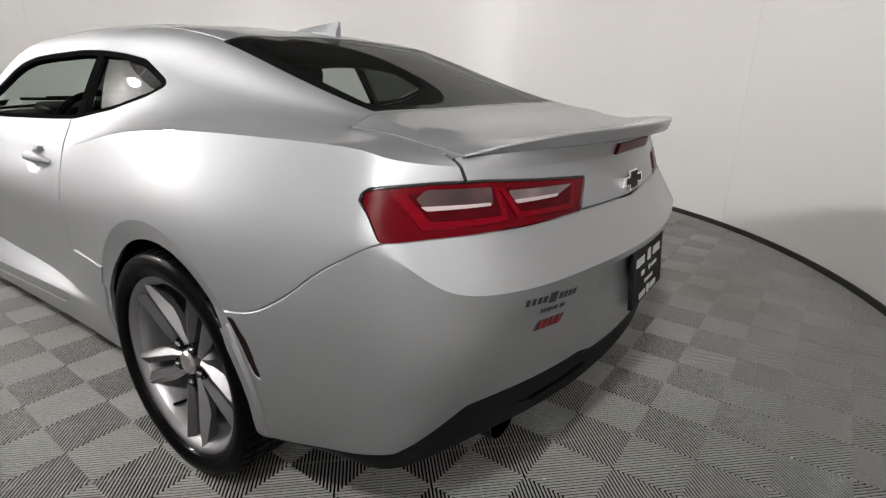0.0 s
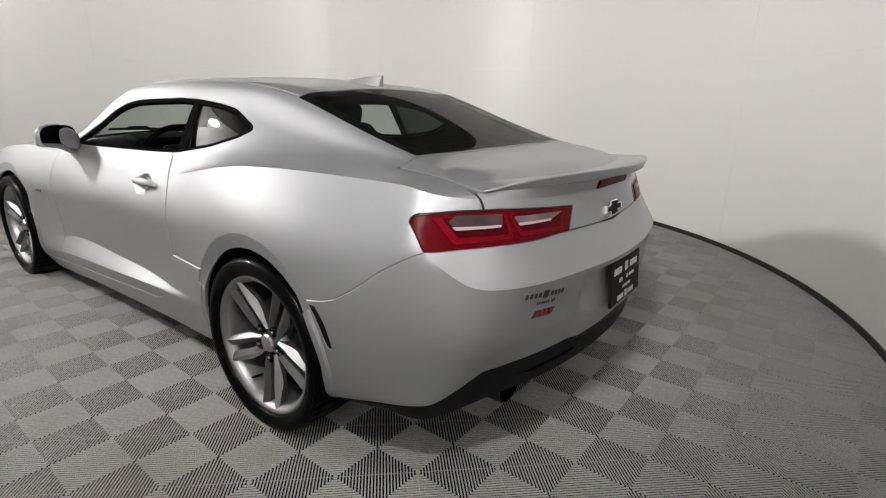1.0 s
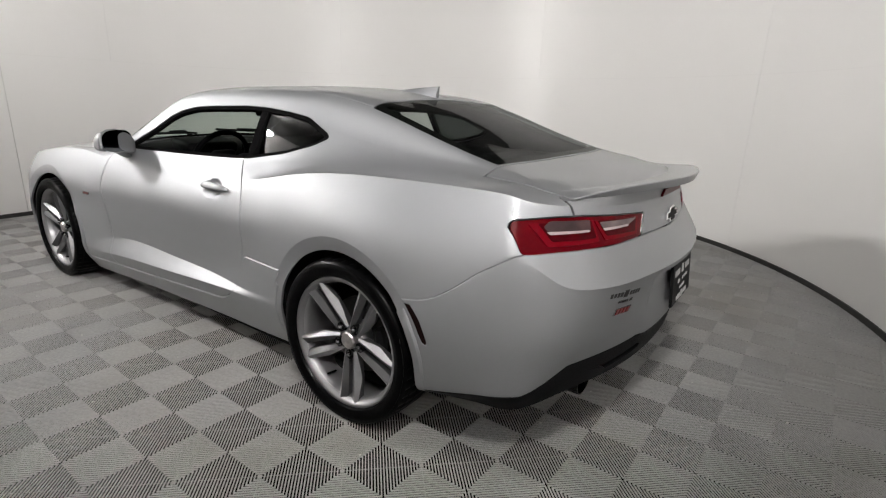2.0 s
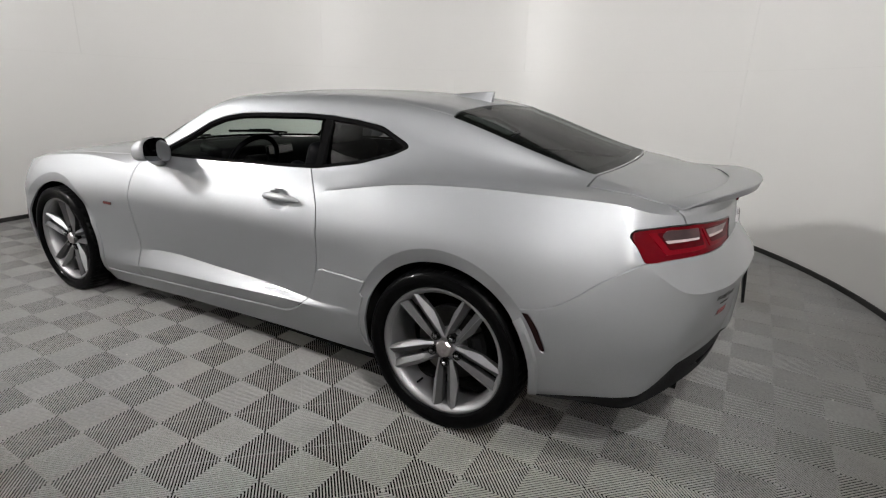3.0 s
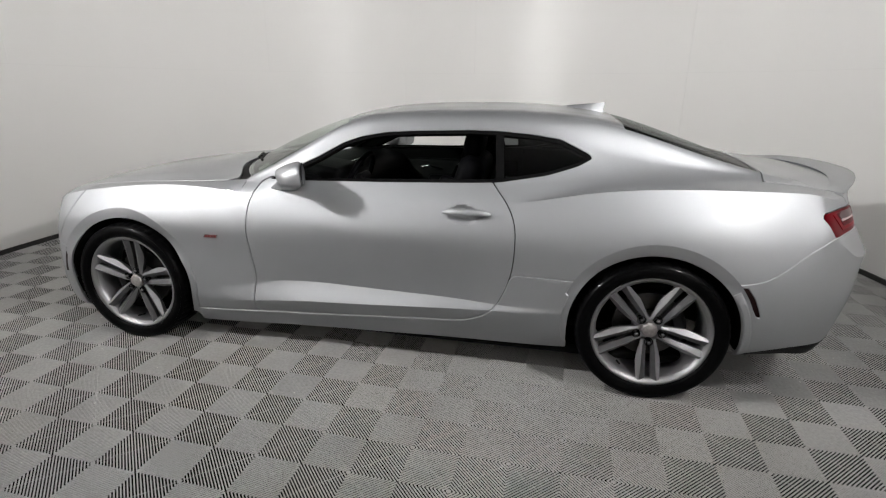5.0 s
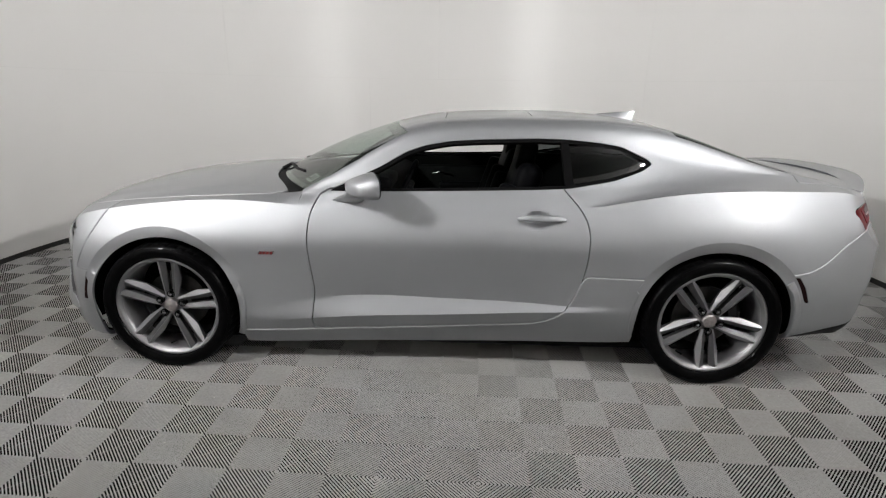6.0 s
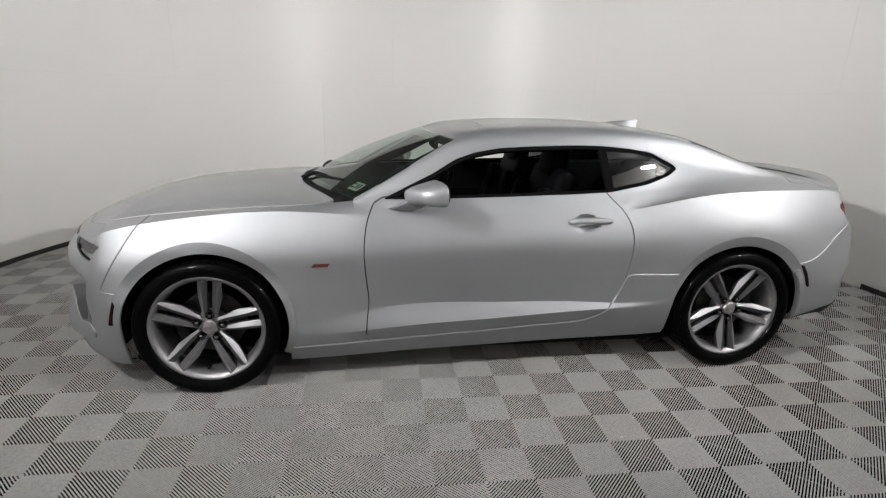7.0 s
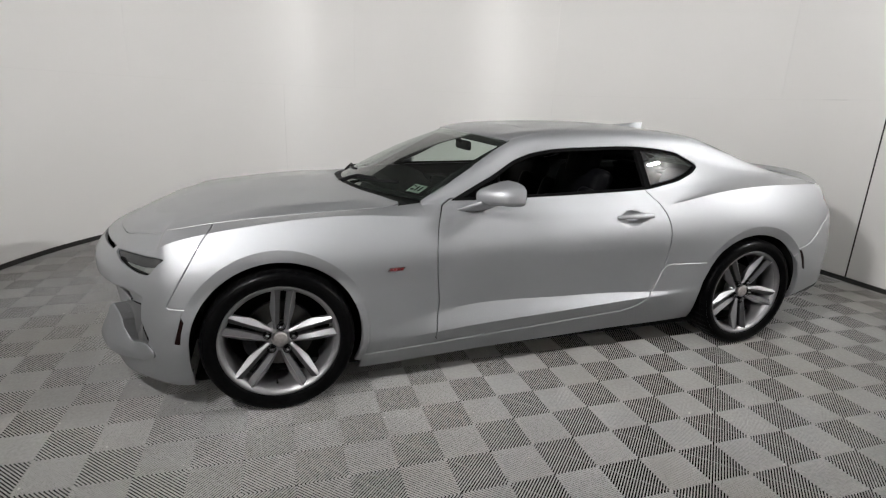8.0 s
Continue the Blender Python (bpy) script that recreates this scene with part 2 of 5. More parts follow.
def rib_tile():
    """A 0.4 m tile: four quarters of diagonal ribs that meet as nested diamonds."""
    vs, fs = [], []
    n, deep, half = 13, 0.0042, PITCH
    step = 2 * half / (2 * n)
    for sx, sy in ((1, 1), (-1, 1), (-1, -1), (1, -1)):
        for k in range(2 * n):
            c0, c1 = k * step + 0.30 * step, (k + 1) * step - 0.30 * step

            def ends(c):
                return ((c, 0.0), (0.0, c)) if c <= half else ((half, c - half), (c - half, half))
            (a, b), (d, c) = ends(c0), ends(c1)
            ring = [a, d, c, b]
            if c0 < half < c1:
                ring = [a, (half, 0.0), d, c, (0.0, half), b]
            base = len(vs)
            m = len(ring)
            flip = sx * sy < 0
            for h in (0.0, -deep):
                vs.extend((sx * u, sy * v, h) for u, v in ring)
            f = list(range(base, base + m))
            fs.append(f[::-1] if flip else f)
            for i in range(m):
                j = (i + 1) % m
                q = [base + i, base + m + i, base + m + j, base + j]
                fs.append(q[::-1] if flip else q)
        # thin joint along the quarter's diagonal
        base, w = len(vs), 0.0008
        vs.extend((sx * u, sy * v, -0.0014) for u, v in ((w, -w), (half + w, half - w), (half - w, half + w), (-w, w)))
        fs.append([base + 3, base + 2, base + 1, base] if sx * sy < 0 else [base, base + 1, base + 2, base + 3])
    return vs, fs


def floor():
    # near-black sheet below the open ribs, stands for the dark void there
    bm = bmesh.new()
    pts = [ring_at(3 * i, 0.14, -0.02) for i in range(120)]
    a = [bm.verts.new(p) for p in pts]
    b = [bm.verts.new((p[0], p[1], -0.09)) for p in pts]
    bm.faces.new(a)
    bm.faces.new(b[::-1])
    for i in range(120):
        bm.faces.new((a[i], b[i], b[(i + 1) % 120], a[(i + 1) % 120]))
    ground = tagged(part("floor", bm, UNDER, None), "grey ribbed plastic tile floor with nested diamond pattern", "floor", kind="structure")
    vs, fs = rib_tile()
    me = mesh_from("floor_tile", vs, fs, TILE, False)
    c, s = math.cos(TURNED), math.sin(TURNED)
    spots = []
    for i in range(-26, 27, 2):
        for j in range(-32, 27, 2):
            u, v = OU + i * PITCH, OV + j * PITCH
            x, y = c * u - s * v, s * u + c * v
            dx, dy = x - CX, y - CY
            if y < CY:
                dy = min(0, y - BACK)
            if math.hypot(dx, dy) < RAD + 0.3:
                spots.append((math.hypot(x, y + 1.0), x, y))
    spots.sort()
    for _, x, y in spots[:300]:
        place("floor_tile", me, ground, m=pose(x, y, 0, 0, 0, -1.5))
    rest_v, rest_f = [], []
    base = np.array(vs)
    rot = base @ np.array([[c, s, 0], [-s, c, 0], [0, 0, 1]])
    for _, x, y in spots[300:]:
        k = len(rest_v)
        rest_v.extend((rot + (x, y, 0)).tolist())
        rest_f.extend([[i + k for i in f] for f in fs])
    if rest_v:
        tagged(place("far_tiles", mesh_from("far_tiles", rest_v, rest_f, TILE, False), ground), kind="stuff")


floor()


# ---------------------------------------------------------------- the coupe: body lines
# Each line runs round the body from the tail's middle (3) along the side to the nose's middle (-3).
# Rows: x, half width, height on the side; mark, x, half width, height round the ends.
LINES = {
    "under": [(-3, -2.2, 0, .14), (-2.5, -2.15, .5, .14), (-2.25, -2.05, .66, .135), (-2.05, -1.92, .76, .13), (-1.85, -1.8, .80, .125), (-1.4, .83, .13),
              (-1, .835, .125), (-.5, .828, .142), (0, .826, .157), (.5, .828, .172), (1, .842, .19), (1.4, .85, .22), (1.8, .86, .25), (2, .845, .275),
              (2.2, 2.12, .80, .275), (2.4, 2.235, .68, .33), (2.6, 2.32, .46, .345), (2.8, 2.365, .23, .35), (3, 2.38, 0, .355)],
    "sill": [(-3, -2.27, 0, .19), (-2.5, -2.17, .5, .19), (-2.25, -2.06, .69, .175), (-2.05, -1.945, .80, .165), (-1.85, -1.83, .868, .16), (-1.4, .888, .2),
             (-1, .872, .19), (-.5, .864, .215), (0, .863, .235), (.5, .866, .26), (1, .884, .265), (1.4, .915, .29), (1.8, .915, .29), (2, .885, .325),
             (2.2, 2.145, .83, .345), (2.4, 2.25, .69, .44), (2.6, 2.34, .47, .455), (2.8, 2.39, .23, .47), (3, 2.4, 0, .475)],
    "ridge": [(-3, -2.28, 0, .28), (-2.5, -2.18, .5, .28), (-2.25, -2.075, .70, .275), (-2.05, -1.96, .82, .27), (-1.85, .898, .27), (-1.4, .922, .33),
              (-1, .905, .288), (-.5, .909, .316), (0, .911, .344), (.5, .911, .371), (.8, .911, .381), (1.1, .919, .395), (1.4, .937, .42), (1.8, .937, .42), (2, .9, .42),
              (2.2, 2.18, .815, .46), (2.4, 2.285, .68, .52), (2.6, 2.36, .47, .535), (2.8, 2.405, .23, .54), (3, 2.42, 0, .54)],
    "valley": [(-3, -2.28, 0, .40), (-2.5, -2.18, .5, .40), (-2.25, -2.07, .70, .40), (-2.05, -1.955, .825, .40), (-1.85, .917, .40), (-1.4, .937, .45),
               (-1, .907, .365), (-.8, .896, .378), (-.5, .872, .418), (0, .867, .420), (.5, .875, .408), (.8, .902, .406), (1.1, .922, .455), (1.4, .944, .52),
               (1.8, .943, .52), (2, .903, .52), (2.2, 2.195, .81, .56), (2.4, 2.3, .675, .61), (2.6, 2.37, .47, .62), (2.8, 2.415, .23, .62), (3, 2.43, 0, .62)],
    "middle": [(-3, -2.295, 0, .54), (-2.5, -2.178, .5, .54), (-2.25, -2.055, .69, .54), (-2.05, -1.945, .825, .54), (-1.85, .912, .545), (-1.4, .937, .60),
               (-1, .908, .57), (-.5, .890, .575), (0, .888, .585), (.5, .890, .585), (.8, .903, .585), (1.1, .93, .62), (1.4, .948, .66), (1.8, .938, .66), (2, .888, .70),
               (2.2, 2.14, .815, .795), (2.3, 2.228, .762, .735), (2.4, 2.312, .672, .72), (2.6, 2.392, .46, .722), (2.8, 2.432, .23, .722), (3, 2.447, 0, .722)],
    "flank": [(-3, -2.295, 0, .65), (-2.5, -2.168, .5, .65), (-2.25, -2.04, .68, .655), (-2.05, -1.925, .815, .665), (-1.85, .893, .68), (-1.4, .918, .735),
              (-1, .91, .725), (-.5, .899, .73), (0, .9, .74), (.5, .902, .745), (.8, .908, .75), (1.1, .92, .79), (1.4, .932, .82), (1.8, .905, .82), (2, .862, .82),
              (2.2, 2.112, .812, .842), (2.3, 2.18, .74, .832), (2.4, 2.25, .655, .836), (2.6, 2.32, .46, .834), (2.8, 2.35, .23, .826), (3, 2.36, 0, .823)],
    "crest": [(-3, -2.235, 0, .735), (-2.5, -2.105, .5, .735), (-2.25, -1.998, .665, .745), (-2.05, -1.90, .785, .766), (-1.85, .830, .806), (-1.4, .828, .886),
              (-1, .824, .904), (-.5, .847, .876), (0, .852, .868), (.5, .852, .88), (.8, .849, .917), (1.1, .850, .973), (1.4, .840, 1.002), (1.8, .806, 1.006), (2, .775, .999),
              (2.2, 2.085, .745, .980), (2.4, 2.2, .64, .964), (2.6, 2.285, .45, .955), (2.8, 2.33, .23, .95), (3, 2.345, 0, .95)],
    "belt": [(-3, -2.14, 0, .782), (-2.5, -2.045, .46, .788), (-2.25, -1.97, .60, .803), (-2.05, -1.885, .685, .82), (-1.85, .735, .84), (-1.4, .735, .894),
             (-1, .737, .917), (-.8, .75, .929), (-.5, .80, .948), (0, .80, .958), (.5, .79, .975), (.8, .775, .995), (1.1, .75, 1.02), (1.4, .71, 1.03),
             (1.8, .655, 1.025), (2, .645, 1.015), (2.2, 2.1, .64, 1.0), (2.4, 2.22, .56, 1.0), (2.6, 2.3, .41, 1.0), (2.8, 2.34, .21, 1.0), (3, 2.355, 0, 1.0)],
}
ROOF_LINES = {
    "window_top": [(-.7, .765, .938), (-.4, .735, 1.03), (-.2, .69, 1.125), (-.07, .663, 1.185), (.2, .652, 1.215), (.5, .647, 1.226), (.65, .645, 1.222),
                   (.92, .64, 1.19), (1.1, .635, 1.145), (1.4, .622, 1.088), (1.8, .602, 1.045), (2, .6, 1.027), (2.2, 2.05, .59, 1.015), (2.4, 2.15, .5, 1.012),
                   (2.6, 2.22, .37, 1.012), (2.8, 2.26, .19, 1.012), (3, 2.27, 0, 1.012)],
    "rail": [(-.7, .745, .948), (-.4, .682, 1.108), (-.155, .62, 1.24), (.03, .592, 1.277), (.4, .575, 1.297), (.86, .565, 1.288), (1.237, .55, 1.237),
             (1.5, .555, 1.155), (1.825, .56, 1.062), (2, 1.955, .557, 1.037), (2.2, 2.02, .525, 1.027), (2.4, 2.075, .44, 1.025), (2.6, 2.115, .32, 1.025), (2.8, 2.14, .165, 1.025),
             (3, 2.148, 0, 1.025)],
    "roof_middle": [(-.7, .4, 1.06), (-.4, .36, 1.19), (-.155, .33, 1.281), (.03, .32, 1.308), (.4, .31, 1.325), (.86, .3, 1.318), (1.237, .3, 1.266), (1.5, .3, 1.186),
                    (1.825, .3, 1.076), (2, 1.925, .295, 1.050), (2.2, 1.98, .265, 1.040), (2.4, 2.01, .215, 1.037), (2.7, 2.035, .11, 1.036), (3, 2.042, 0, 1.036)],
    "roof_centre": [(-.7, 0, 1.1), (-.4, 0, 1.225), (-.155, 0, 1.293), (.03, 0, 1.319), (.4, 0, 1.335), (.86, 0, 1.327), (1.237, 0, 1.275), (1.5, 0, 1.196), (1.825, 0, 1.084),
                    (2, 1.90, 0, 1.060), (2.2, 1.935, 0, 1.050), (2.6, 1.955, 0, 1.045), (3, 1.96, 0, 1.044)],
}
HOOD_LINES = {
    "hood_edge": [(-3, -2.08, 0, .812), (-2.5, -2.01, .38, .817), (-2.25, -1.94, .5, .832), (-2.05, -1.87, .58, .848), (-1.85, -1.82, .61, .862), (-1.4, .6, .915), (-1, .6, .937), (-.7, .6, .947)],
    "hood_rise": [(-3, -2.0, 0, .842), (-2.5, -1.97, .28, .847), (-2.25, -1.93, .38, .853), (-2.05, -1.87, .43, .864), (-1.85, -1.8, .45, .874), (-1.4, .43, .926), (-1, .43, .953), (-.7, .43, .965)],
    "hood_middle": [(-3, -1.92, 0, .861), (-2.5, -1.91, .15, .863), (-2.25, -1.88, .22, .868), (-2.05, -1.85, .24, .875), (-1.85, -1.79, .25, .885), (-1.4, .24, .938), (-1, .24, .965), (-.7, .24, .975)],
    "hood_centre": [(-3, -1.88, 0, .871), (-2.5, -1.87, 0, .872), (-2.25, -1.86, 0, .875), (-2.05, -1.84, 0, .879), (-1.85, -1.78, 0, .889), (-1.4, 0, .942), (-1, 0, .967), (-.7, 0, .977)],
}


def spline(xs, ys, q):
    """A smooth cubic curve through (xs, ys) at q."""
    n = len(xs)
    h = np.diff(xs)
    d = np.diff(ys) / h
    a = np.zeros((n, n))
    r = np.zeros(n)
    a[0, 0] = a[-1, -1] = 1
    for i in range(1, n - 1):
        a[i, i - 1:i + 2] = h[i - 1], 2 * (h[i - 1] + h[i]), h[i]
        r[i] = 6 * (d[i] - d[i - 1])
    c = np.linalg.solve(a, r)
    i = np.clip(np.searchsorted(xs, q) - 1, 0, n - 2)
    t = q - xs[i]
    return ys[i] + t * (d[i] - h[i] * (2 * c[i] + c[i + 1]) / 6) + t * t * c[i] / 2 + t ** 3 * (c[i + 1] - c[i]) / (6 * h[i])


def run_line(rows, q):
    rows = [(r if len(r) == 4 else (r[0], *r)) for r in rows]
    if rows[-1][0] == 3:
        rows = rows + [(6 - s, x, -w, z) for s, x, w, z in rows[-2:-4:-1]]
    if rows[0][0] == -3:
        rows = [(-6 - s, x, -w, z) for s, x, w, z in rows[2:0:-1]] + rows
    k = np.array(rows)
    out = np.stack([spline(k[:, 0], k[:, i], q) for i in (1, 2, 3)], 1)
    out[:, 1] = np.maximum(out[:, 1], 0)
    return out


def across(points, counts, soft, shelf=None):
    """From lines (k, n, 3) to a skin (n, m, 3): a smooth curve over the lines, with soft[k] (n) 0 where line k is a crease."""
    k, n, _ = points.shape
    seg = np.sqrt(np.maximum(np.linalg.norm(np.diff(points, axis=0), axis=2), 1e-5))
    tan_in, tan_out = np.zeros_like(points), np.zeros_like(points)
    for i in range(k):
        left = (points[i] - points[i - 1]) / seg[i - 1][:, None] if i else None
        right = (points[i + 1] - points[i]) / seg[i][:, None] if i < k - 1 else None
        if left is None:
            tan_in[i] = tan_out[i] = right
        elif right is None:
            flat = left.copy()
            flat[:, 2] = 0
            tan_in[i] = tan_out[i] = flat
        else:
            a, b = seg[i - 1][:, None], seg[i][:, None]
            both = (left * b + right * a) / (a + b)
            s = soft[i][:, None]
            tan_in[i], tan_out[i] = both * s + left * (1 - s), both * s + right * (1 - s)
            if shelf is not None and i == 6:
                tan_out[i][:, 2] *= 1 - shelf
    rows = []
    for i in range(k - 1):
        h = seg[i][:, None]
        for j in range(counts[i] + (i == k - 2)):
            t = j / counts[i]
            rows.append((2 * t ** 3 - 3 * t * t + 1) * points[i] + (t ** 3 - 2 * t * t + t) * h * tan_out[i]
                        + (3 * t * t - 2 * t ** 3) * points[i + 1] + (t ** 3 - t * t) * h * tan_in[i + 1])
    return np.stack(rows, 1)


SPLIT = -0.70


def undercut(w, z):
    """How far the bumper lies back below the nose bar."""
    return 0.060 * np.clip((0.572 - z) / 0.03, 0, 1) * np.clip((z - 0.30) / 0.12, 0, 1) * np.clip((0.79 - w) / 0.05, 0, 1)


def body_skin():
    """The whole left half as one fine skin in x, half width, height."""
    q = np.concatenate([np.linspace(-3, -1.9, 75), np.linspace(-1.9, SPLIT, 96)[1:], np.linspace(SPLIT, 2.0, 210)[1:], np.linspace(2.0, 3, 80)[1:]])
    cut = int(np.argmin(abs(q - SPLIT)))
    low = np.stack([run_line(r, q) for r in LINES.values()])
    low_soft = np.ones((8, len(q)))
    low_soft[2] = 1 - 0.9 * np.exp(-((q + 0.02) / 0.82) ** 4)
    low_soft[3] = 1 - 0.8 * np.exp(-((q - 0.05) / 0.85) ** 4)
    low_soft[4] = 1 - np.clip((q - 2.12) / 0.12, 0, 1) * 0.95
    low_soft[6] = 1 - 0.85 * np.clip((q - 0.74) / 0.15, 0, 1) - 0.75 * np.clip((-q - 0.62) / 0.2, 0, 1) * np.clip((q + 2.3) / 0.3, 0, 1)
    low_soft[5] = 1 - 0.7 * np.clip((q - 2.15) / 0.15, 0, 1)
    low_soft[7] = 1 - 0.6 * np.clip((-q - 0.9) / 0.3, 0, 1) - 0.9 * np.clip((q - 2.1) / 0.15, 0, 1)
    counts_low = [5, 8, 9, 11, 12, 13, 11]
    skins = []
    for names, sel, counts in ((HOOD_LINES, slice(0, cut + 1), [12, 9, 8, 8]), (ROOF_LINES, slice(cut, None), [18, 8, 12, 14])):
        top = np.stack([run_line(r, q[sel]) for r in names.values()])
        pts = np.concatenate([low[:, sel], top])
        soft = np.concatenate([low_soft[:, sel], np.ones((4, pts.shape[1]))])
        if names is HOOD_LINES:
            soft[8], soft[9] = 0.55, 0.25
        if names is ROOF_LINES:
            soft[7] = np.where(q[sel] < 0.75, 0.15, np.clip(0.15 + (q[sel] - 0.75) * 3, 0, 1)) * (1 - 0.9 * np.clip((q[sel] - 2.1) / 0.15, 0, 1))
        shelf = 0.95 * np.clip((q[sel] - 0.72) / 0.14, 0, 1) * np.clip((2.05 - q[sel]) / 0.5, 0, 1)
        skins.append(across(pts, counts_low + counts, soft, shelf))
    verts, faces, seen = [], [], {}
    for skin in skins:
        n, m, _ = skin.shape
        ids = np.zeros((n, m), int)
        for i in range(n):
            for j in range(m):
                key = tuple(np.round(skin[i, j], 5))
                if key not in seen:
                    seen[key] = len(verts)
                    verts.append(skin[i, j])
                ids[i, j] = seen[key]
        for i in range(n - 1):
            for j in range(m - 1):
                f = [ids[i, j + 1], ids[i + 1, j + 1], ids[i + 1, j], ids[i, j]]
                f = [v for k, v in enumerate(f) if v != f[k - 1]]
                if len(set(f)) >= 3:
                    faces.append(f)
    v = np.array(verts)
    # cup behind the door handle
    d = np.hypot((v[:, 0] - 0.50) / 0.072, (v[:, 2] - 0.844) / 0.044)
    v[:, 1] -= 0.020 * np.clip((1 - d) / 0.45, 0, 1) * (v[:, 1] > 0.7)
    # recess round the plate
    x, w, z = v[:, 0], v[:, 1], v[:, 2]
    rec = np.clip((0.350 - w) / 0.03, 0, 1) * np.clip((0.703 - z) / 0.014, 0, 1) * np.clip((z - 0.44) / 0.03, 0, 1) * (x > 2.2)
    v[:, 0] += rec * np.interp(z, [0.47, 0.70], [0.016, -0.030])
    # undercut below the nose bar, from a hard shelf edge
    v[:, 0] += undercut(w, z) * (x < -1.85)
    # the nose bar stands forward below the lamps
    bar = np.clip((z - 0.566) / 0.012, 0, 1) * np.clip((0.70 - z) / 0.06, 0, 1) * np.clip((0.80 - w) / 0.22, 0, 1) * (x < -1.85)
    v[:, 0] -= 0.006 * bar
    mid = v[[f[0] for f in faces]]
    fine = (mid[:, 0] < -1.84) & (mid[:, 2] > 0.2) & (mid[:, 2] < 0.77) & (mid[:, 1] > 0.45)
    return refine((v, faces), fine)


def refine(skin, chosen=None):
    """The chosen faces cut into quarters, their neighbours keeping the new edge points."""
    v, faces = skin
    out, mids, new_f = [p for p in v], {}, []
    chosen = np.ones(len(faces), bool) if chosen is None else chosen

    def half(i, j):
        key = (min(i, j), max(i, j))
        if key not in mids:
            mids[key] = len(out)
            out.append((v[i] + v[j]) / 2)
        return mids[key]
    for f, c in zip(faces, chosen):
        if c:
            m = [half(i, f[(k + 1) % len(f)]) for k, i in enumerate(f)]
            o = len(out)
            out.append(v[f].mean(0))
            new_f += [[i, m[k], o, m[k - 1]] for k, i in enumerate(f)]
    for f, c in zip(faces, chosen):
        if not c:
            ring = []
            for k, i in enumerate(f):
                j = f[(k + 1) % len(f)]
                ring.append(i)
                if (min(i, j), max(i, j)) in mids:
                    ring.append(mids[(min(i, j), max(i, j))])
            new_f.append(ring)
    return np.array(out), new_f


FRONT_AXLE, REAR_AXLE, HUB_Z, ARCH_R = -1.4055, 1.4055, 0.347, 0.374


# ---------------------------------------------------------------- cutting the skin into panels
def keep(skin, val):
    """The part of a skin where val <= 0, cut exactly."""
    verts, faces = skin
    val = np.asarray(val)
    out_v, index, cuts, out_f = [], {}, {}, []

    def old(i):
        if i not in index:
            index[i] = len(out_v)
            out_v.append(verts[i])
        return index[i]

    def mid(i, j):
        key = (min(i, j), max(i, j))
        if key not in cuts:
            t = val[i] / (val[i] - val[j])
            cuts[key] = len(out_v)
            out_v.append(verts[i] + t * (verts[j] - verts[i]))
        return cuts[key]
    ins = val <= 0
    for f in faces:
        c = sum(ins[i] for i in f)
        if c == 0:
            continue
        if c == len(f):
            out_f.append([old(i) for i in f])
            continue
        ring = []
        for k, i in enumerate(f):
            j = f[(k + 1) % len(f)]
            if ins[i]:
                ring.append(old(i))
            if ins[i] != ins[j]:
                ring.append(mid(i, j))
        if len(set(ring)) >= 3:
            out_f.append(ring)
    return np.array(out_v).reshape(-1, 3), out_f


def rounded(poly, r):
    """A closed outline with its corners rounded."""
    p = [np.array(q, float) for q in poly]
    out = []
    for i, q in enumerate(p):
        a, b = p[i - 1] - q, p[(i + 1) % len(p)] - q
        la, lb = np.linalg.norm(a), np.linalg.norm(b)
        k = min(r, la * 0.45, lb * 0.45)
        a, b = q + a / la * k, q + b / lb * k
        out += [(1 - t) ** 2 * a + 2 * t * (1 - t) * q + t * t * b for t in (0, 0.25, 0.5, 0.75, 1)]
    return out


def inside(poly, a, b, r=0.02):
    """Signed distance from the points (a, b) to a closed outline with soft corners, negative within."""
    p = np.array(rounded(poly, r), float)
    d = np.full(len(a), 1e9)
    odd = np.zeros(len(a), bool)
    for (x0, y0), (x1, y1) in zip(p, np.roll(p, -1, 0)):
        ex, ey = x1 - x0, y1 - y0
        t = np.clip(((a - x0) * ex + (b - y0) * ey) / (ex * ex + ey * ey), 0, 1)
        d = np.minimum(d, np.hypot(a - x0 - t * ex, b - y0 - t * ey))
        cross = (y0 > b) != (y1 > b)
        with np.errstate(divide="ignore", invalid="ignore"):
            odd ^= cross & (a < (x1 - x0) * (b - y0) / (y1 - y0) + x0)
    return np.where(odd, -d, d)


def split(skin, rule, gap=0.006):
    """Two skins, within and without the rule's outline, with a gap between them."""
    v = skin[0]
    val = rule(v[:, 0], v[:, 1], v[:, 2])
    return keep(skin, val + gap / 2), keep(skin, -val + gap / 2)


def normals(skin):
    v, faces = skin
    out = np.zeros_like(v)
    for f in faces:
        n = np.cross(v[f[1]] - v[f[0]], v[f[2]] - v[f[0]])
        if len(f) > 3:
            n = n + np.cross(v[f[2]] - v[f[0]], v[f[3]] - v[f[0]])
        for i in f:
            out[i] += n
    ln = np.linalg.norm(out, axis=1)[:, None]
    return out / np.maximum(ln, 1e-12)


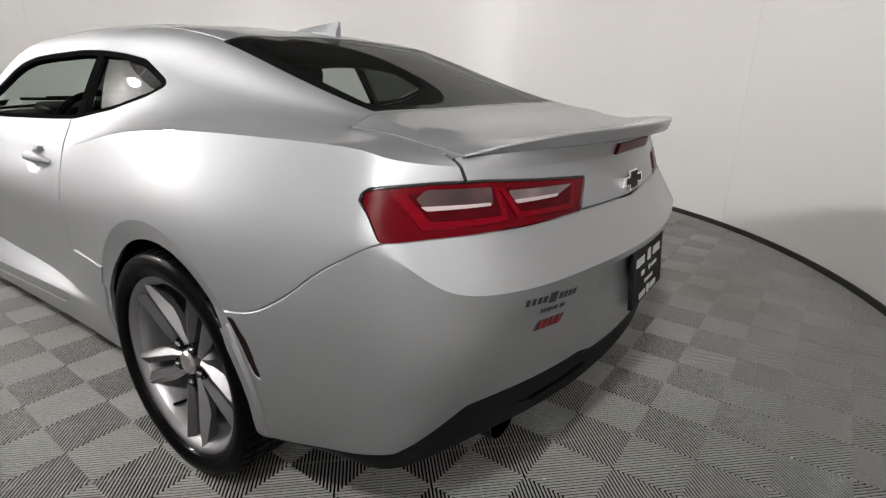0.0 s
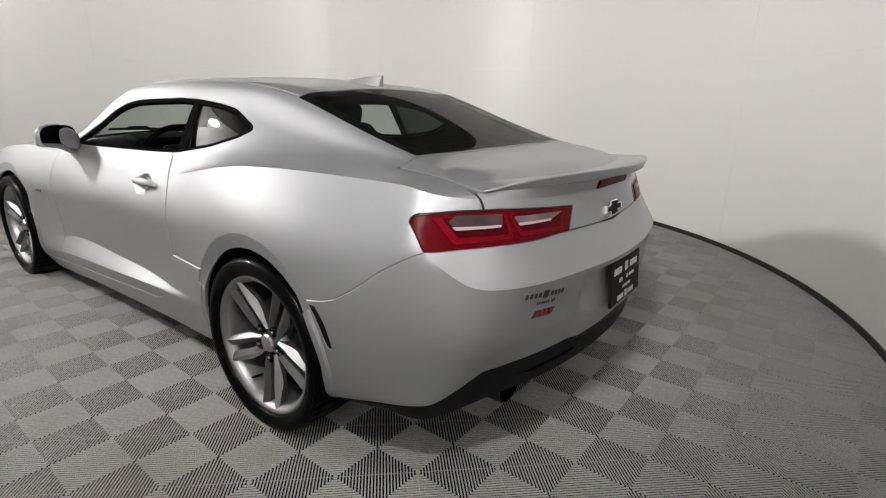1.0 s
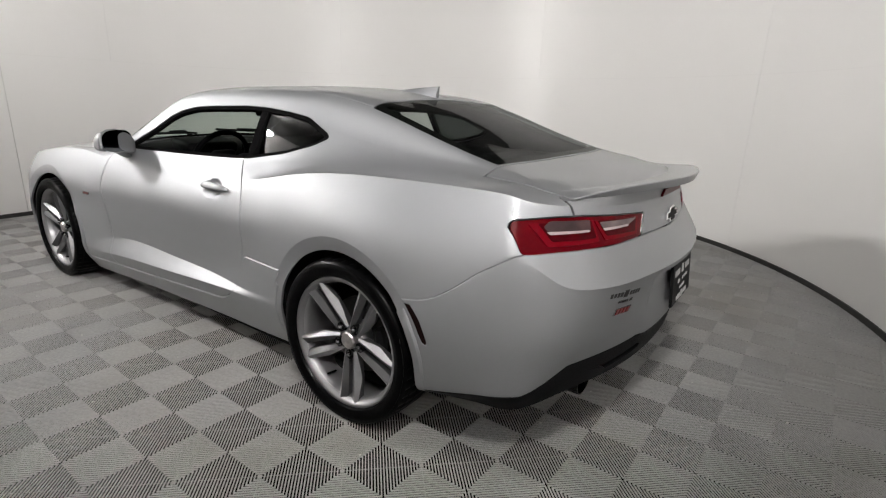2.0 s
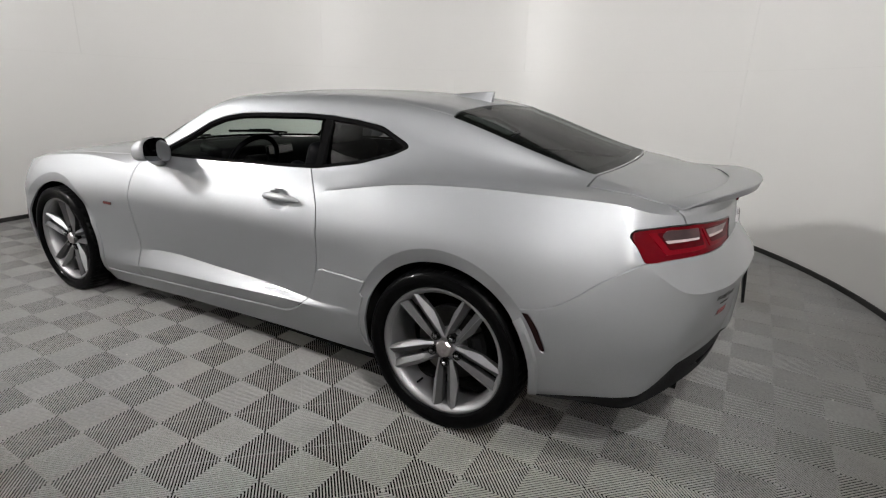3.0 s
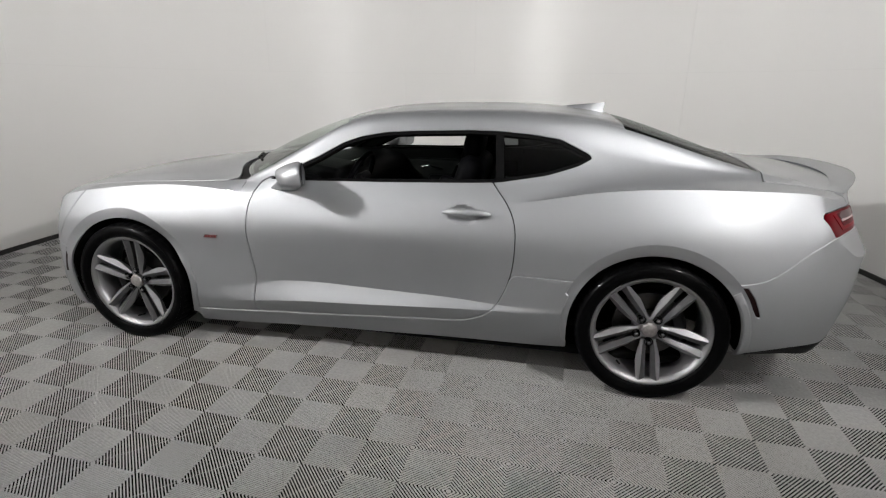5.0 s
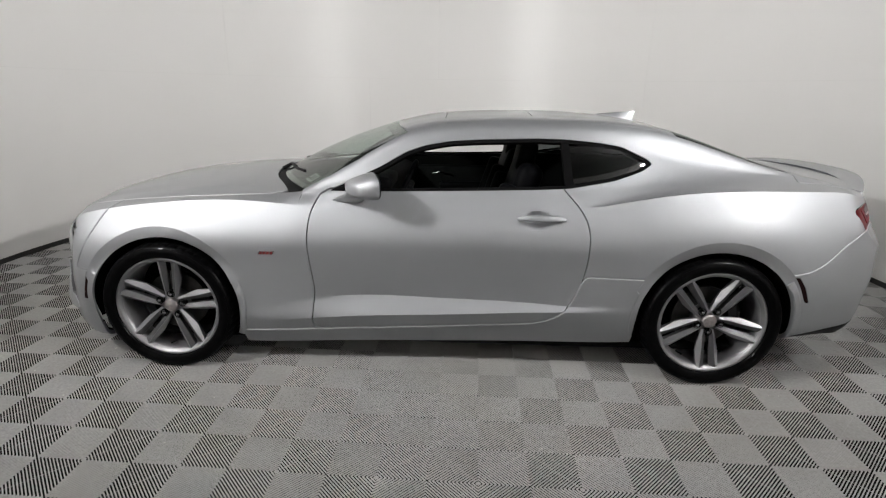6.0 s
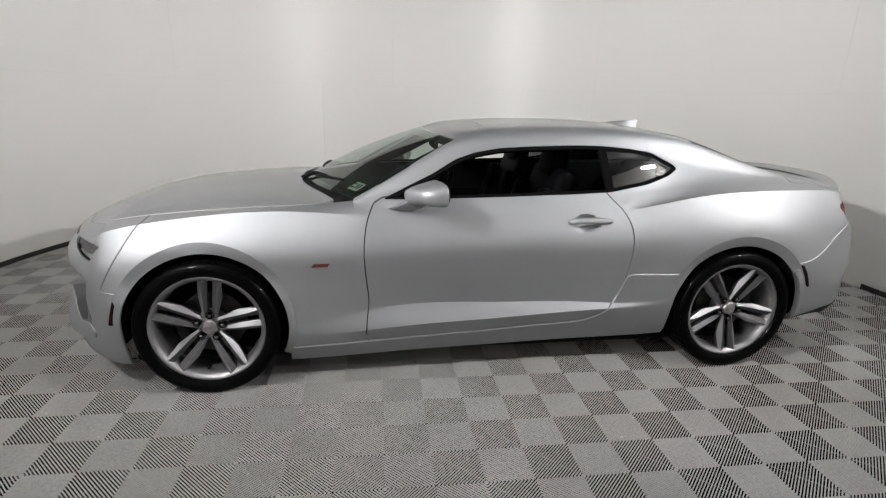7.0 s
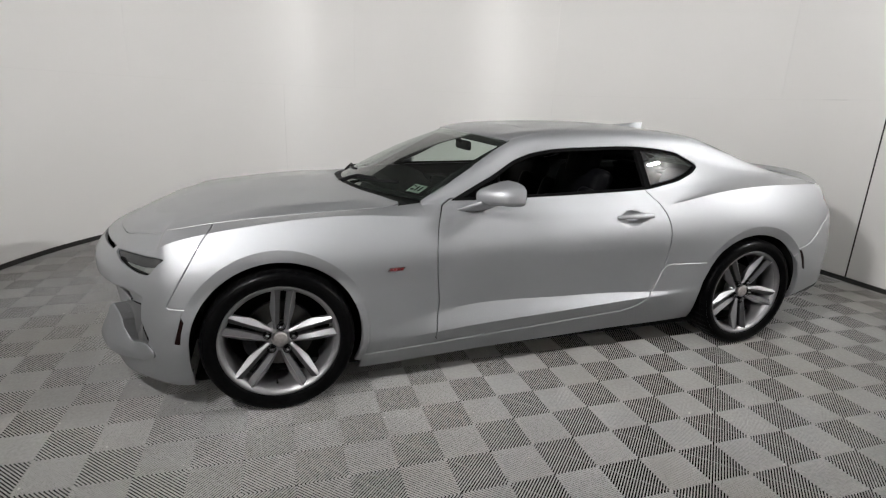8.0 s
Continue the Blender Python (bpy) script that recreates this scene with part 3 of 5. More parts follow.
def panel(name, skin, mat, parent, side=0, edge=0.012, lift=0.0, label="", chamfer=0.0016, shift=None, flank=False):
    """A sheet with folded edges. side: -1 the left half, 1 the right half, 0 both halves as one sheet."""
    v, faces = skin
    if not len(faces):
        return None
    n = normals(skin)
    v = v + n * lift
    if shift:
        v = v + np.stack([shift(v), np.zeros(len(v)), np.zeros(len(v))], 1)
    count = {}
    for f in faces:
        for k, i in enumerate(f):
            j = f[(k + 1) % len(f)]
            key = (min(i, j), max(i, j))
            count[key] = count.get(key, 0) + 1
    fold = []
    for f in faces:
        for k, i in enumerate(f):
            j = f[(k + 1) % len(f)]
            if count[(min(i, j), max(i, j))] == 1 and not (v[i][1] < 1e-3 and v[j][1] < 1e-3):
                fold.append((i, j))
    vs, fs = [], []
    for sgn in ((-1, 1) if side == 0 else (side,)):
        base = len(vs)
        vs.extend((p[0], sgn * p[1], p[2]) for p in v)
        flip = sgn < 0
        if not flank:
            fs.extend([[base + i for i in (f[::-1] if flip else f)] for f in faces])
        if edge:
            for i, j in fold:
                k = len(vs)
                away = np.cross(v[j] - v[i], n[i] + n[j])
                away *= chamfer / max(np.linalg.norm(away), 1e-9)
                a, b = v[i] + away - n[i] * chamfer, v[j] + away - n[j] * chamfer
                for p in (v[i], v[j], b, a, b - n[j] * edge, a - n[i] * edge):
                    vs.append((p[0], sgn * p[1], p[2]))
                for q in ([k + 1, k, k + 3, k + 2], [k + 2, k + 3, k + 5, k + 4]):
                    fs.append(q[::-1] if flip else q)
    me = mesh_from(name, vs, fs, mat)
    me.set_sharp_from_angle(angle=radians(17))
    if side == 0:
        bm = bmesh.new()
        bm.from_mesh(me)
        bmesh.ops.remove_doubles(bm, verts=[w for w in bm.verts if abs(w.co.y) < 1e-3], dist=1e-4)
        bm.to_mesh(me)
        bm.free()
    return place(name, me, parent, label)


WINDOW = [(-.56, .955), (-.36, .96), (.08, .968), (.5, .982), (.66, .99), (.884, 1.028), (1.03, 1.072), (1.092, 1.106), (1.075, 1.126), (.935, 1.190), (.80, 1.210), (.65, 1.222),
          (.5, 1.225), (.2, 1.214), (.06, 1.205), (-.07, 1.182), (-.17, 1.148), (-.30, 1.075), (-.42, 1.02)]
DOOR = [(-.648, .232), (-.640, .36), (-.627, .45), (-.645, .60), (-.652, .716), (-.645, .80), (-.632, .87), (-.600, .94), (-.575, .952), (-.555, .966), (-.36, .971), (.08, .979), (.5, .993), (.622, 1.0), (.635, .985), (.66, .955), (.70, .915),
        (.74, .85), (.757, .781), (.758, .67), (.747, .571), (.72, .48), (.683, .40), (.62, .345), (.56, .315), (.499, .298), (-.354, .243)]
ROCKER = [(-1.15, -.2), (-1.15, .212), (-.98, .213), (-.64, .228), (-.354, .243), (.499, .298), (.56, .315), (.62, .345), (.683, .40), (.72, .48), (.747, .568), (1.4, .568), (1.4, -.2)]
REAR_BUMPER = [(1.5, -.2), (1.62, .61), (1.715, .620), (1.83, .638), (1.915, .69), (1.985, .752), (2.11, .829), (2.2, .837), (2.9, .837), (2.9, -.2)]
FRONT_BUMPER = [(-1.60, .95), (-1.66, .875), (-1.70, .83), (-1.80, .66), (-1.862, .549), (-1.74, .541), (-1.6, .54), (-1.5, -.2), (-3, -.2), (-3, .95)]
HOOD_PLAN = [(-2.17, -.3), (-2.155, .2), (-2.07, .455), (-1.97, .595), (-1.885, .68), (-1.82, .728), (-1.4, .730), (-1.0, .732), (-.85, .735), (-.79, .70), (-.845, .58), (-.95, .40), (-1.01, .2), (-1.03, -.3)]
TAIL_LAMP = [(.817, .902), (.800, .928), (.70, .937), (.62, .938), (.298, .915), (.337, .834), (.6, .838), (.709, .830), (.80, .825), (.824, .826)]
HEAD_LAMP = [(.866, .753), (.80, .664), (.76, .660), (.722, .663), (.666, .675), (.608, .691), (.54, .712), (.53, .724), (.653, .733), (.74, .737)]
AIR_POCKET = [(.612, .500), (.735, .508), (.772, .502), (.828, .376), (.815, .345), (.74, .33), (.60, .44)]
AIR_SLIT = [(.762, .500), (.774, .500), (.829, .374), (.816, .366)]
CHIN_BLADE = [(.44, .26), (.50, .33), (.560, .405), (.600, .468), (.612, .478), (.622, .490), (.671, .448), (.70, .40), (.757, .350), (.82, .359), (.852, .325), (.848, .295), (.815, .276), (.722, .262), (.50, .235), (.44, .235)]
REAR_MARKER = [(1.736, .613), (1.768, .611), (1.806, .560), (1.843, .472), (1.821, .476), (1.780, .55)]
FRONT_MARKER = [(-1.755, .534), (-1.797, .533), (-1.818, .465), (-1.842, .384), (-1.807, .383), (-1.778, .478)]


def arch(ax):
    def rule(x, w, z):
        low = np.clip((HUB_Z - z) / 0.2, 0, 1)
        r = np.hypot((x - ax) / (1.02 + 0.04 * low), (z - HUB_Z) * (1 - 0.45 * low)) - ARCH_R
        return np.maximum(r, 0.45 - w)
    return rule


def header(w):
    return -0.275 + 0.115 * (w / 0.615) ** 2


def windscreen_rule(x, w, z):
    return np.maximum.reduce([w - (0.745 - 0.238 * (x + 0.70)) + 0.006, x - header(w), -0.7 - x])


def rear_glass_rule(x, w, z):
    top = 1.205 + 0.03 * (w / 0.55) ** 2
    bottom = 1.893 - 0.04 * (w / 0.55) ** 2
    return np.maximum.reduce([w - 0.548, top - x, x - bottom, 1.0 - z])


def lid_rule(x, w, z):
    deck = np.maximum.reduce([w - 0.642, 1.906 - 0.04 * (w / 0.55) ** 2 - x, 0.94 - z])
    face = np.maximum.reduce([w - 0.655, 2.10 - x, np.interp(w, [0, .35], [.824, .837]) - z, z - 0.985])
    return np.minimum(deck, face)


def valance_rule(x, w, z):
    side = np.interp(x, [1.5, 1.8, 2.0, 2.12], [0.262, 0.282, 0.325, 0.343])
    tail = np.interp(w, [0, .23, .47, .70, .833, 2], [.475, .47, .455, .438, .345, .345])
    return np.maximum(z - np.where(x > 2.13, tail, side), 1.62 - x)


# ---------------------------------------------------------------- the coupe: panels, glass and lamps
SKIN = body_skin()
SKIN_N = normals(SKIN)


def resting(a, b, axes, where):
    """The place and outward normal of the left half's skin that has the values a, b on two axes."""
    v = SKIN[0]
    d = np.hypot(v[:, axes[0]] - a, v[:, axes[1]] - b) + np.where(where(v), 0, 9)
    i = np.argsort(d)[:6]
    k = 1 / (d[i] + 1e-4)
    k /= k.sum()
    p, n = (v[i] * k[:, None]).sum(0), (SKIN_N[i] * k[:, None]).sum(0)
    p[axes[0]], p[axes[1]] = a, b
    n /= np.linalg.norm(n)
    return Vector((p[0], -p[1], p[2])), Vector((n[0], -n[1], n[2]))


def on_side(x, z):
    return resting(x, z, (0, 2), lambda v: v[:, 1] > 0.6)


def on_tail(w, z):
    return resting(w, z, (1, 2), lambda v: v[:, 0] > 1.95)


def roof_z(x):
    rows = [r for r in ROOF_LINES["roof_centre"] if len(r) == 3]
    return float(spline(np.array([r[0] for r in rows]), np.array([r[2] for r in rows]), np.array([x]))[0])


def stuck(spot, out=0.0, slant=0.0):
    """A pose whose x runs along the skin to the viewer's right and whose -y looks outward."""
    p, n = spot
    right = Vector((0, 0, 1)).cross(n).normalized()
    up = n.cross(right)
    m = Matrix((right, -n, up)).transposed().to_4x4()
    return Matrix.Translation(p + n * out) @ m @ pose(0, 0, 0, 0, slant, 0)


def flattened(skin):
    """A pane of slightly bowed glass in the place of a skin."""
    v, faces = skin
    v = v.copy()
    x, z = v[:, 0] - 0.87, v[:, 2] - 1.11
    v[:, 1] = v[:, 1].mean() - 0.08 * x - 0.25 * x * x - 0.450 * z - 0.6 * z * z
    return v, faces


def coupe_body(car):
    skin = SKIN
    _, skin = split(skin, windscreen_rule, 0)
    for ax in (FRONT_AXLE, REAR_AXLE):
        _, skin = split(skin, arch(ax), 0)
    # lips round the wheel openings, turned inward from a crisp edge
    lips = []
    for ax in (FRONT_AXLE, REAR_AXLE):
        lip, skin = split(skin, lambda x, w, z: np.maximum.reduce([np.hypot(x - ax, z - HUB_Z) - np.where(z > 0.5, 0.430, 0.412), 0.6 - w, 0.24 - z]), 0)
        v, faces = refine(lip)
        r, rise = np.hypot(v[:, 0] - ax, v[:, 2] - HUB_Z), np.clip((v[:, 2] - 0.50) / 0.12, 0, 1)
        v[:, 1] += np.clip((0.430 - r) / 0.056, 0, 1) * (0.008 * (1 - rise) * (v[:, 0] > ax) - 0.020 * rise)
        lips.append((v, faces))
    window, skin = split(skin, lambda x, w, z: np.maximum(inside(WINDOW, x, z), 0.55 - w), 0)
    rear_glass, skin = split(skin, rear_glass_rule, 0.004)
    openings = [lambda x, w, z: np.maximum.reduce([w - 0.50, abs(z - 0.722) - 0.010, x + 1.8]),
                lambda x, w, z: np.maximum(inside([(-.3, .555), (.54, .550), (.575, .545), (.640, .507), (.622, .497), (.54, .515), (-.3, .52)], w, z, 0.005), x + 1.8),
                lambda x, w, z: np.maximum(inside(AIR_SLIT, w, z, 0.004), x + 1.8),
                lambda x, w, z: np.maximum.reduce([w - 0.44, abs(z - 0.35) - 0.11, x + 1.8])]
    grilles = []
    for rule in openings:
        g, skin = split(skin, rule, 0)
        grilles.append(g)
    inner = skin
    blade, skin = split(skin, lambda x, w, z: np.maximum(inside(CHIN_BLADE, w, z, 0.015), x + 1.8), 0)
    pocket, skin = split(skin, lambda x, w, z: np.maximum(inside(AIR_POCKET, w, z, 0.008), x + 1.8), 0)
    reflector, skin = split(skin, lambda x, w, z: np.maximum(inside([(.60, .388), (.30, .412), (.255, .388), (.50, .366)], w, z, 0.012), 2.0 - x), 0)
    tail, skin = split(skin, lambda x, w, z: np.maximum(inside(TAIL_LAMP, w, z, 0.01), 2.03 - x), 0.003)
    head, skin = split(skin, lambda x, w, z: np.maximum(inside(HEAD_LAMP, w, z), x + 1.83), 0.005)
    rear_marker, skin = split(skin, lambda x, w, z: np.maximum(inside(REAR_MARKER, x, z, 0.004), 0.7 - w), 0.003)
    front_marker, skin = split(skin, lambda x, w, z: np.maximum(inside(FRONT_MARKER, x, z, 0.004), 0.7 - w), 0.003)
    lid, skin = split(skin, lid_rule, 0.0075)
    valance, skin = split(skin, valance_rule, 0.003)
    rear_bumper, skin = split(skin, lambda x, w, z: inside(REAR_BUMPER, x, z, 0.06), 0.0055)
    hood, skin = split(skin, lambda x, w, z: np.maximum(inside(HOOD_PLAN, x, w, 0.11), 0.7 - z))
    front_bumper, skin = split(skin, lambda x, w, z: inside(FRONT_BUMPER, x, z))
    door, skin = split(skin, lambda x, w, z: np.maximum(inside(DOOR, x, z, 0.05), 0.67 - w), 0.0068)
    rocker, skin = split(skin, lambda x, w, z: np.maximum(inside(ROCKER, x, z, 0.05), 0.5 - w))
    roof, skin = split(skin, lambda x, w, z: np.maximum.reduce([w - np.interp(x, [-.30, -.155, .03, .4, .86, 1.237], [.61, .60, .575, .558, .548, .54]), x - 1.3, -0.4 - x]), 0.003)
    sun, roof = split(roof, lambda x, w, z: np.maximum.reduce([abs(x - 0.26) - 0.24, w - 0.40]), 0.008)
    cowl, skin = split(skin, lambda x, w, z: np.maximum.reduce([w - 0.74, -1.3 - x, x + 0.69]), 0.003)
    fender, quarter = split(skin, lambda x, w, z: np.maximum(x + 0.60, z - 0.953), 0)

    panel("hood", hood, PAINT, car)
    panel("roof_panel", roof, PAINT, car)
    panel("sunroof", sun, PAINT, car)
    panel("trunk_lid", lid, PAINT, car, chamfer=0.001)
    panel("rear_bumper", rear_bumper, PAINT, car, chamfer=0.0035, lift=0.001)
    panel("front_bumper", front_bumper, PAINT, car, chamfer=0.003)
    panel("rear_valance", valance, BLACK, car, label="textured black lower rear valance", lift=0.002)
    panel("cowl_cover", cowl, BLACK, car, lift=-0.012, label="black plastic cowl under the windscreen")
    for g in (grilles[0], grilles[1], grilles[3]):
        panel("grille", g, BLACK, car, edge=0.0, lift=-0.05, label="black recessed front grille opening")
    pane = panel("rear_window", rear_glass, SCREEN_DARK, car, lift=-0.003, edge=0.004, label="large sloping tinted rear window")
    border, _ = split(rear_glass, lambda x, w, z: -np.maximum.reduce([w - 0.500, 1.235 + 0.03 * (w / 0.55) ** 2 - x, x - 1.845 + 0.04 * (w / 0.55) ** 2]), 0)
    panel("glass_border", border, GAP, pane, lift=-0.008, edge=0.0, label="black printed edge of the rear window")
    for side in (-1, 1):
        panel("air_slit", grilles[2], GAP, car, side, edge=0.0, lift=-0.03, label="black air slit at the bumper corner")
        panel("air_pocket", pocket, POCKET, car, side, edge=0.0, lift=-0.004, shift=lambda v: 0.10 * np.clip(0.80 - v[:, 1], 0, 0.15) - 0.5 * undercut(v[:, 1], v[:, 2]), label="grey recessed pocket in the bumper corner")
        forward = lambda v: -0.6 * undercut(v[:, 1], v[:, 2]) - 0.008 - 0.14 * np.clip(0.85 - v[:, 1], 0, 0.25) * np.clip((v[:, 2] - 0.20) / 0.06, 0, 1)
        chin = panel("chin_blade", blade, PAINT, car, side, edge=0.004, label="silver lower bumper blade", shift=forward)
        panel("blade_flank", blade, POCKET, chin, side, edge=0.08, lift=-0.002, shift=forward, flank=True)
        panel("reflector", reflector, MARKER, car, side, lift=-0.012, edge=0.0, label="dark red reflector strip in the black valance")
        for lip in lips:
            panel("arch_lip", lip, PAINT, car, side, chamfer=0.0)
        panel("door", door, PAINT, car, side, chamfer=0.0009)
        panel("rocker_panel", rocker, PAINT, car, side, chamfer=0.0032, lift=0.004)
        panel("front_fender", fender, PAINT, car, side, chamfer=0.0009)
        panel("quarter_panel", quarter, PAINT, car, side, chamfer=0.0009)
        panel("side_marker", rear_marker, MARKER, car, side, lift=0.0005, edge=0.0, chamfer=0.0, label="dark smoked side marker in the bumper edge")
        panel("side_marker", front_marker, MARKER, car, side, lift=0.0005, edge=0.0, chamfer=0.0, label="dark smoked side marker in the bumper edge")
        # window surround and the fixed rear pane
        frame_in, pane = split(window, lambda x, w, z: -(inside(WINDOW, x, z) + 0.016), 0)
        bar, pane = split(pane, lambda x, w, z: abs(x - 0.652 + 0.10 * (z - 1.1)) - 0.019, 0)
        panel("window_trim", frame_in, TRIM, car, side, lift=-0.004, edge=0.02, label="black window surround trim")
        panel("door_pillar", bar, TRIM, car, side, lift=-0.006, edge=0.02, label="black pillar between the side windows")
        fixed, opened = split(pane, lambda x, w, z: 0.655 - x, 0)
        panel("quarter_window", flattened(fixed), DARK_GLASS, car, side, lift=-0.016, edge=0.0, label="dark tinted fixed quarter window")
        tail_lamp(car, tail, side)
        lamp = panel("headlight", head, HEAD_GLASS, car, side, lift=-0.010, edge=0.012, label="narrow clear headlight with dark housing")
        g, _ = split(head, lambda x, w, z: inside([(.64, .694), (.70, .681), (.80, .674), (.826, .708), (.76, .692), (.69, .692)], w, z, 0.006), 0)
        panel("lamp_reflector", g, CLEAR_HEAD, lamp, side, lift=-0.007, edge=0.002, chamfer=0.0005)
        g, _ = split(head, lambda x, w, z: inside([(.59, .703), (.61, .690), (.666, .675), (.722, .664), (.79, .664), (.79, .671), (.722, .672), (.666, .685), (.61, .706)], w, z, 0.002), 0)
        panel("lamp_strip", g, GAP, lamp, side, lift=-0.005, edge=0.002, chamfer=0.0005)
    panel("inner_shell", inner, GAP, car, lift=-0.022, edge=0.0, label="dark inside lining of the body")
    windscreen(car)


def tail_lamp(car, tail, side):
    tail = refine(refine(tail))
    body = panel("taillight", tail, RED_LENS, car, side, lift=-0.002, edge=0.02, label="red two-cell tail lamp with dark frame")
    rim, rest = split(tail, lambda x, w, z: np.maximum(-(inside(TAIL_LAMP, w, z, 0.01) + 0.003), np.minimum(0.905 + 0.02 * w - z, w - 0.36)), 0)
    panel("lamp_frame", rim, GLOSS_BLACK, body, side, lift=0.0015, edge=0.004)
    cells = (([(.776, .916), (.751, .845), (.598, .855), (.598, .922)], [(.753, .916), (.735, .861), (.607, .866), (.607, .922)],
              [(.743, .905), (.722, .922), (.612, .922), (.620, .889), (.734, .885)], [(.740, .890), (.734, .8815), (.625, .8865), (.625, .892)]),
             ([(.594, .918), (.573, .856), (.372, .848), (.352, .906)], [(.583, .918), (.560, .868), (.386, .860), (.368, .906)],
              [(.577, .912), (.368, .904), (.425, .888), (.568, .889)], [(.571, .892), (.564, .8845), (.433, .8835), (.428, .889)]))
    for (band, deep, clear, line), lens in zip(cells, (CLEAR_LENS, PALE_LENS)):
        for name, shape, mat, lift in (("lamp_band", band, RED_BAND, 0.001), ("lamp_recess", deep, RED_DEEP, 0.0018), ("lamp_cell", clear, lens, 0.0026), ("light_bar", line, LIGHT_BAR, 0.004)):
            g, _ = split(tail, lambda x, w, z: inside(shape, w, z, 0.005 if mat is not LIGHT_BAR else 0.001), 0)
            panel(name, g, mat, body, side, lift=lift, edge=0.003, chamfer=0.0004)


def windscreen(car):
    n, m = 36, 20
    vs, fs = [], []
    for j in range(m + 1):
        b = j / m
        for i in range(n + 1):
            a = -1 + 2 * i / n
            lo = Vector((-0.985 + 0.305 * a * a, 0.745 * a, 0.968 - 0.015 * a * a))
            hi = Vector((-0.275 + 0.115 * a * a, 0.612 * a, 1.266 - 0.03 * a * a))
            p = lo.lerp(hi, b) + Vector((-0.3, 0, 0.8)) * 0.028 * math.sin(math.pi * b) * (1 - 0.5 * a * a)
            vs.append(p)
    for j in range(m):
        for i in range(n):
            k = j * (n + 1) + i
            fs.append((k, k + n + 1, k + n + 2, k + 1))
    ob = place("windscreen", mesh_from("windscreen", vs, fs, SCREEN_GLASS), car, "clear greenish laminated windscreen")
    # dark printed edge
    bs = []
    for j in range(m):
        for i in range(n):
            if j >= m - 2 or i in (0, n - 1) or j == 0:
                k = j * (n + 1) + i
                bs.append((k, k + 1, k + n + 2, k + n + 1))
    place("screen_edge", mesh_from("screen_edge", [p + Vector((0.001, 0, -0.004)) for p in vs], bs, GLOSS_BLACK), ob)
    return ob


POCKET = material("pocket_plastic", (0.09, 0.09, 0.093), 0.5, 0.2, vary=0.1, scale=9)
MARKER = material("marker_lens", (0.008, 0.003, 0.003), 0.5, spec=0.06)
TRIM = material("window_trim", (0.006, 0.006, 0.0062), 0.8, spec=0.0)
HEAD_GLASS = material("headlight_lens", (0.018, 0.019, 0.02), 0.25, spec=0.3, coat=0.15, vary=0.3, scale=25)
CLEAR_HEAD = material("headlight_reflector", (0.17, 0.18, 0.175), 0.3, 0.6, coat=0.2, vary=0.25, scale=30)
SCREEN_DARK = glass("rear_glass", (0.42, 0.47, 0.44), least=0.04, power=6.0, most=0.4)
LIGHT_BAR = material("light_bar", (0.42, 0.35, 0.35), 0.4)


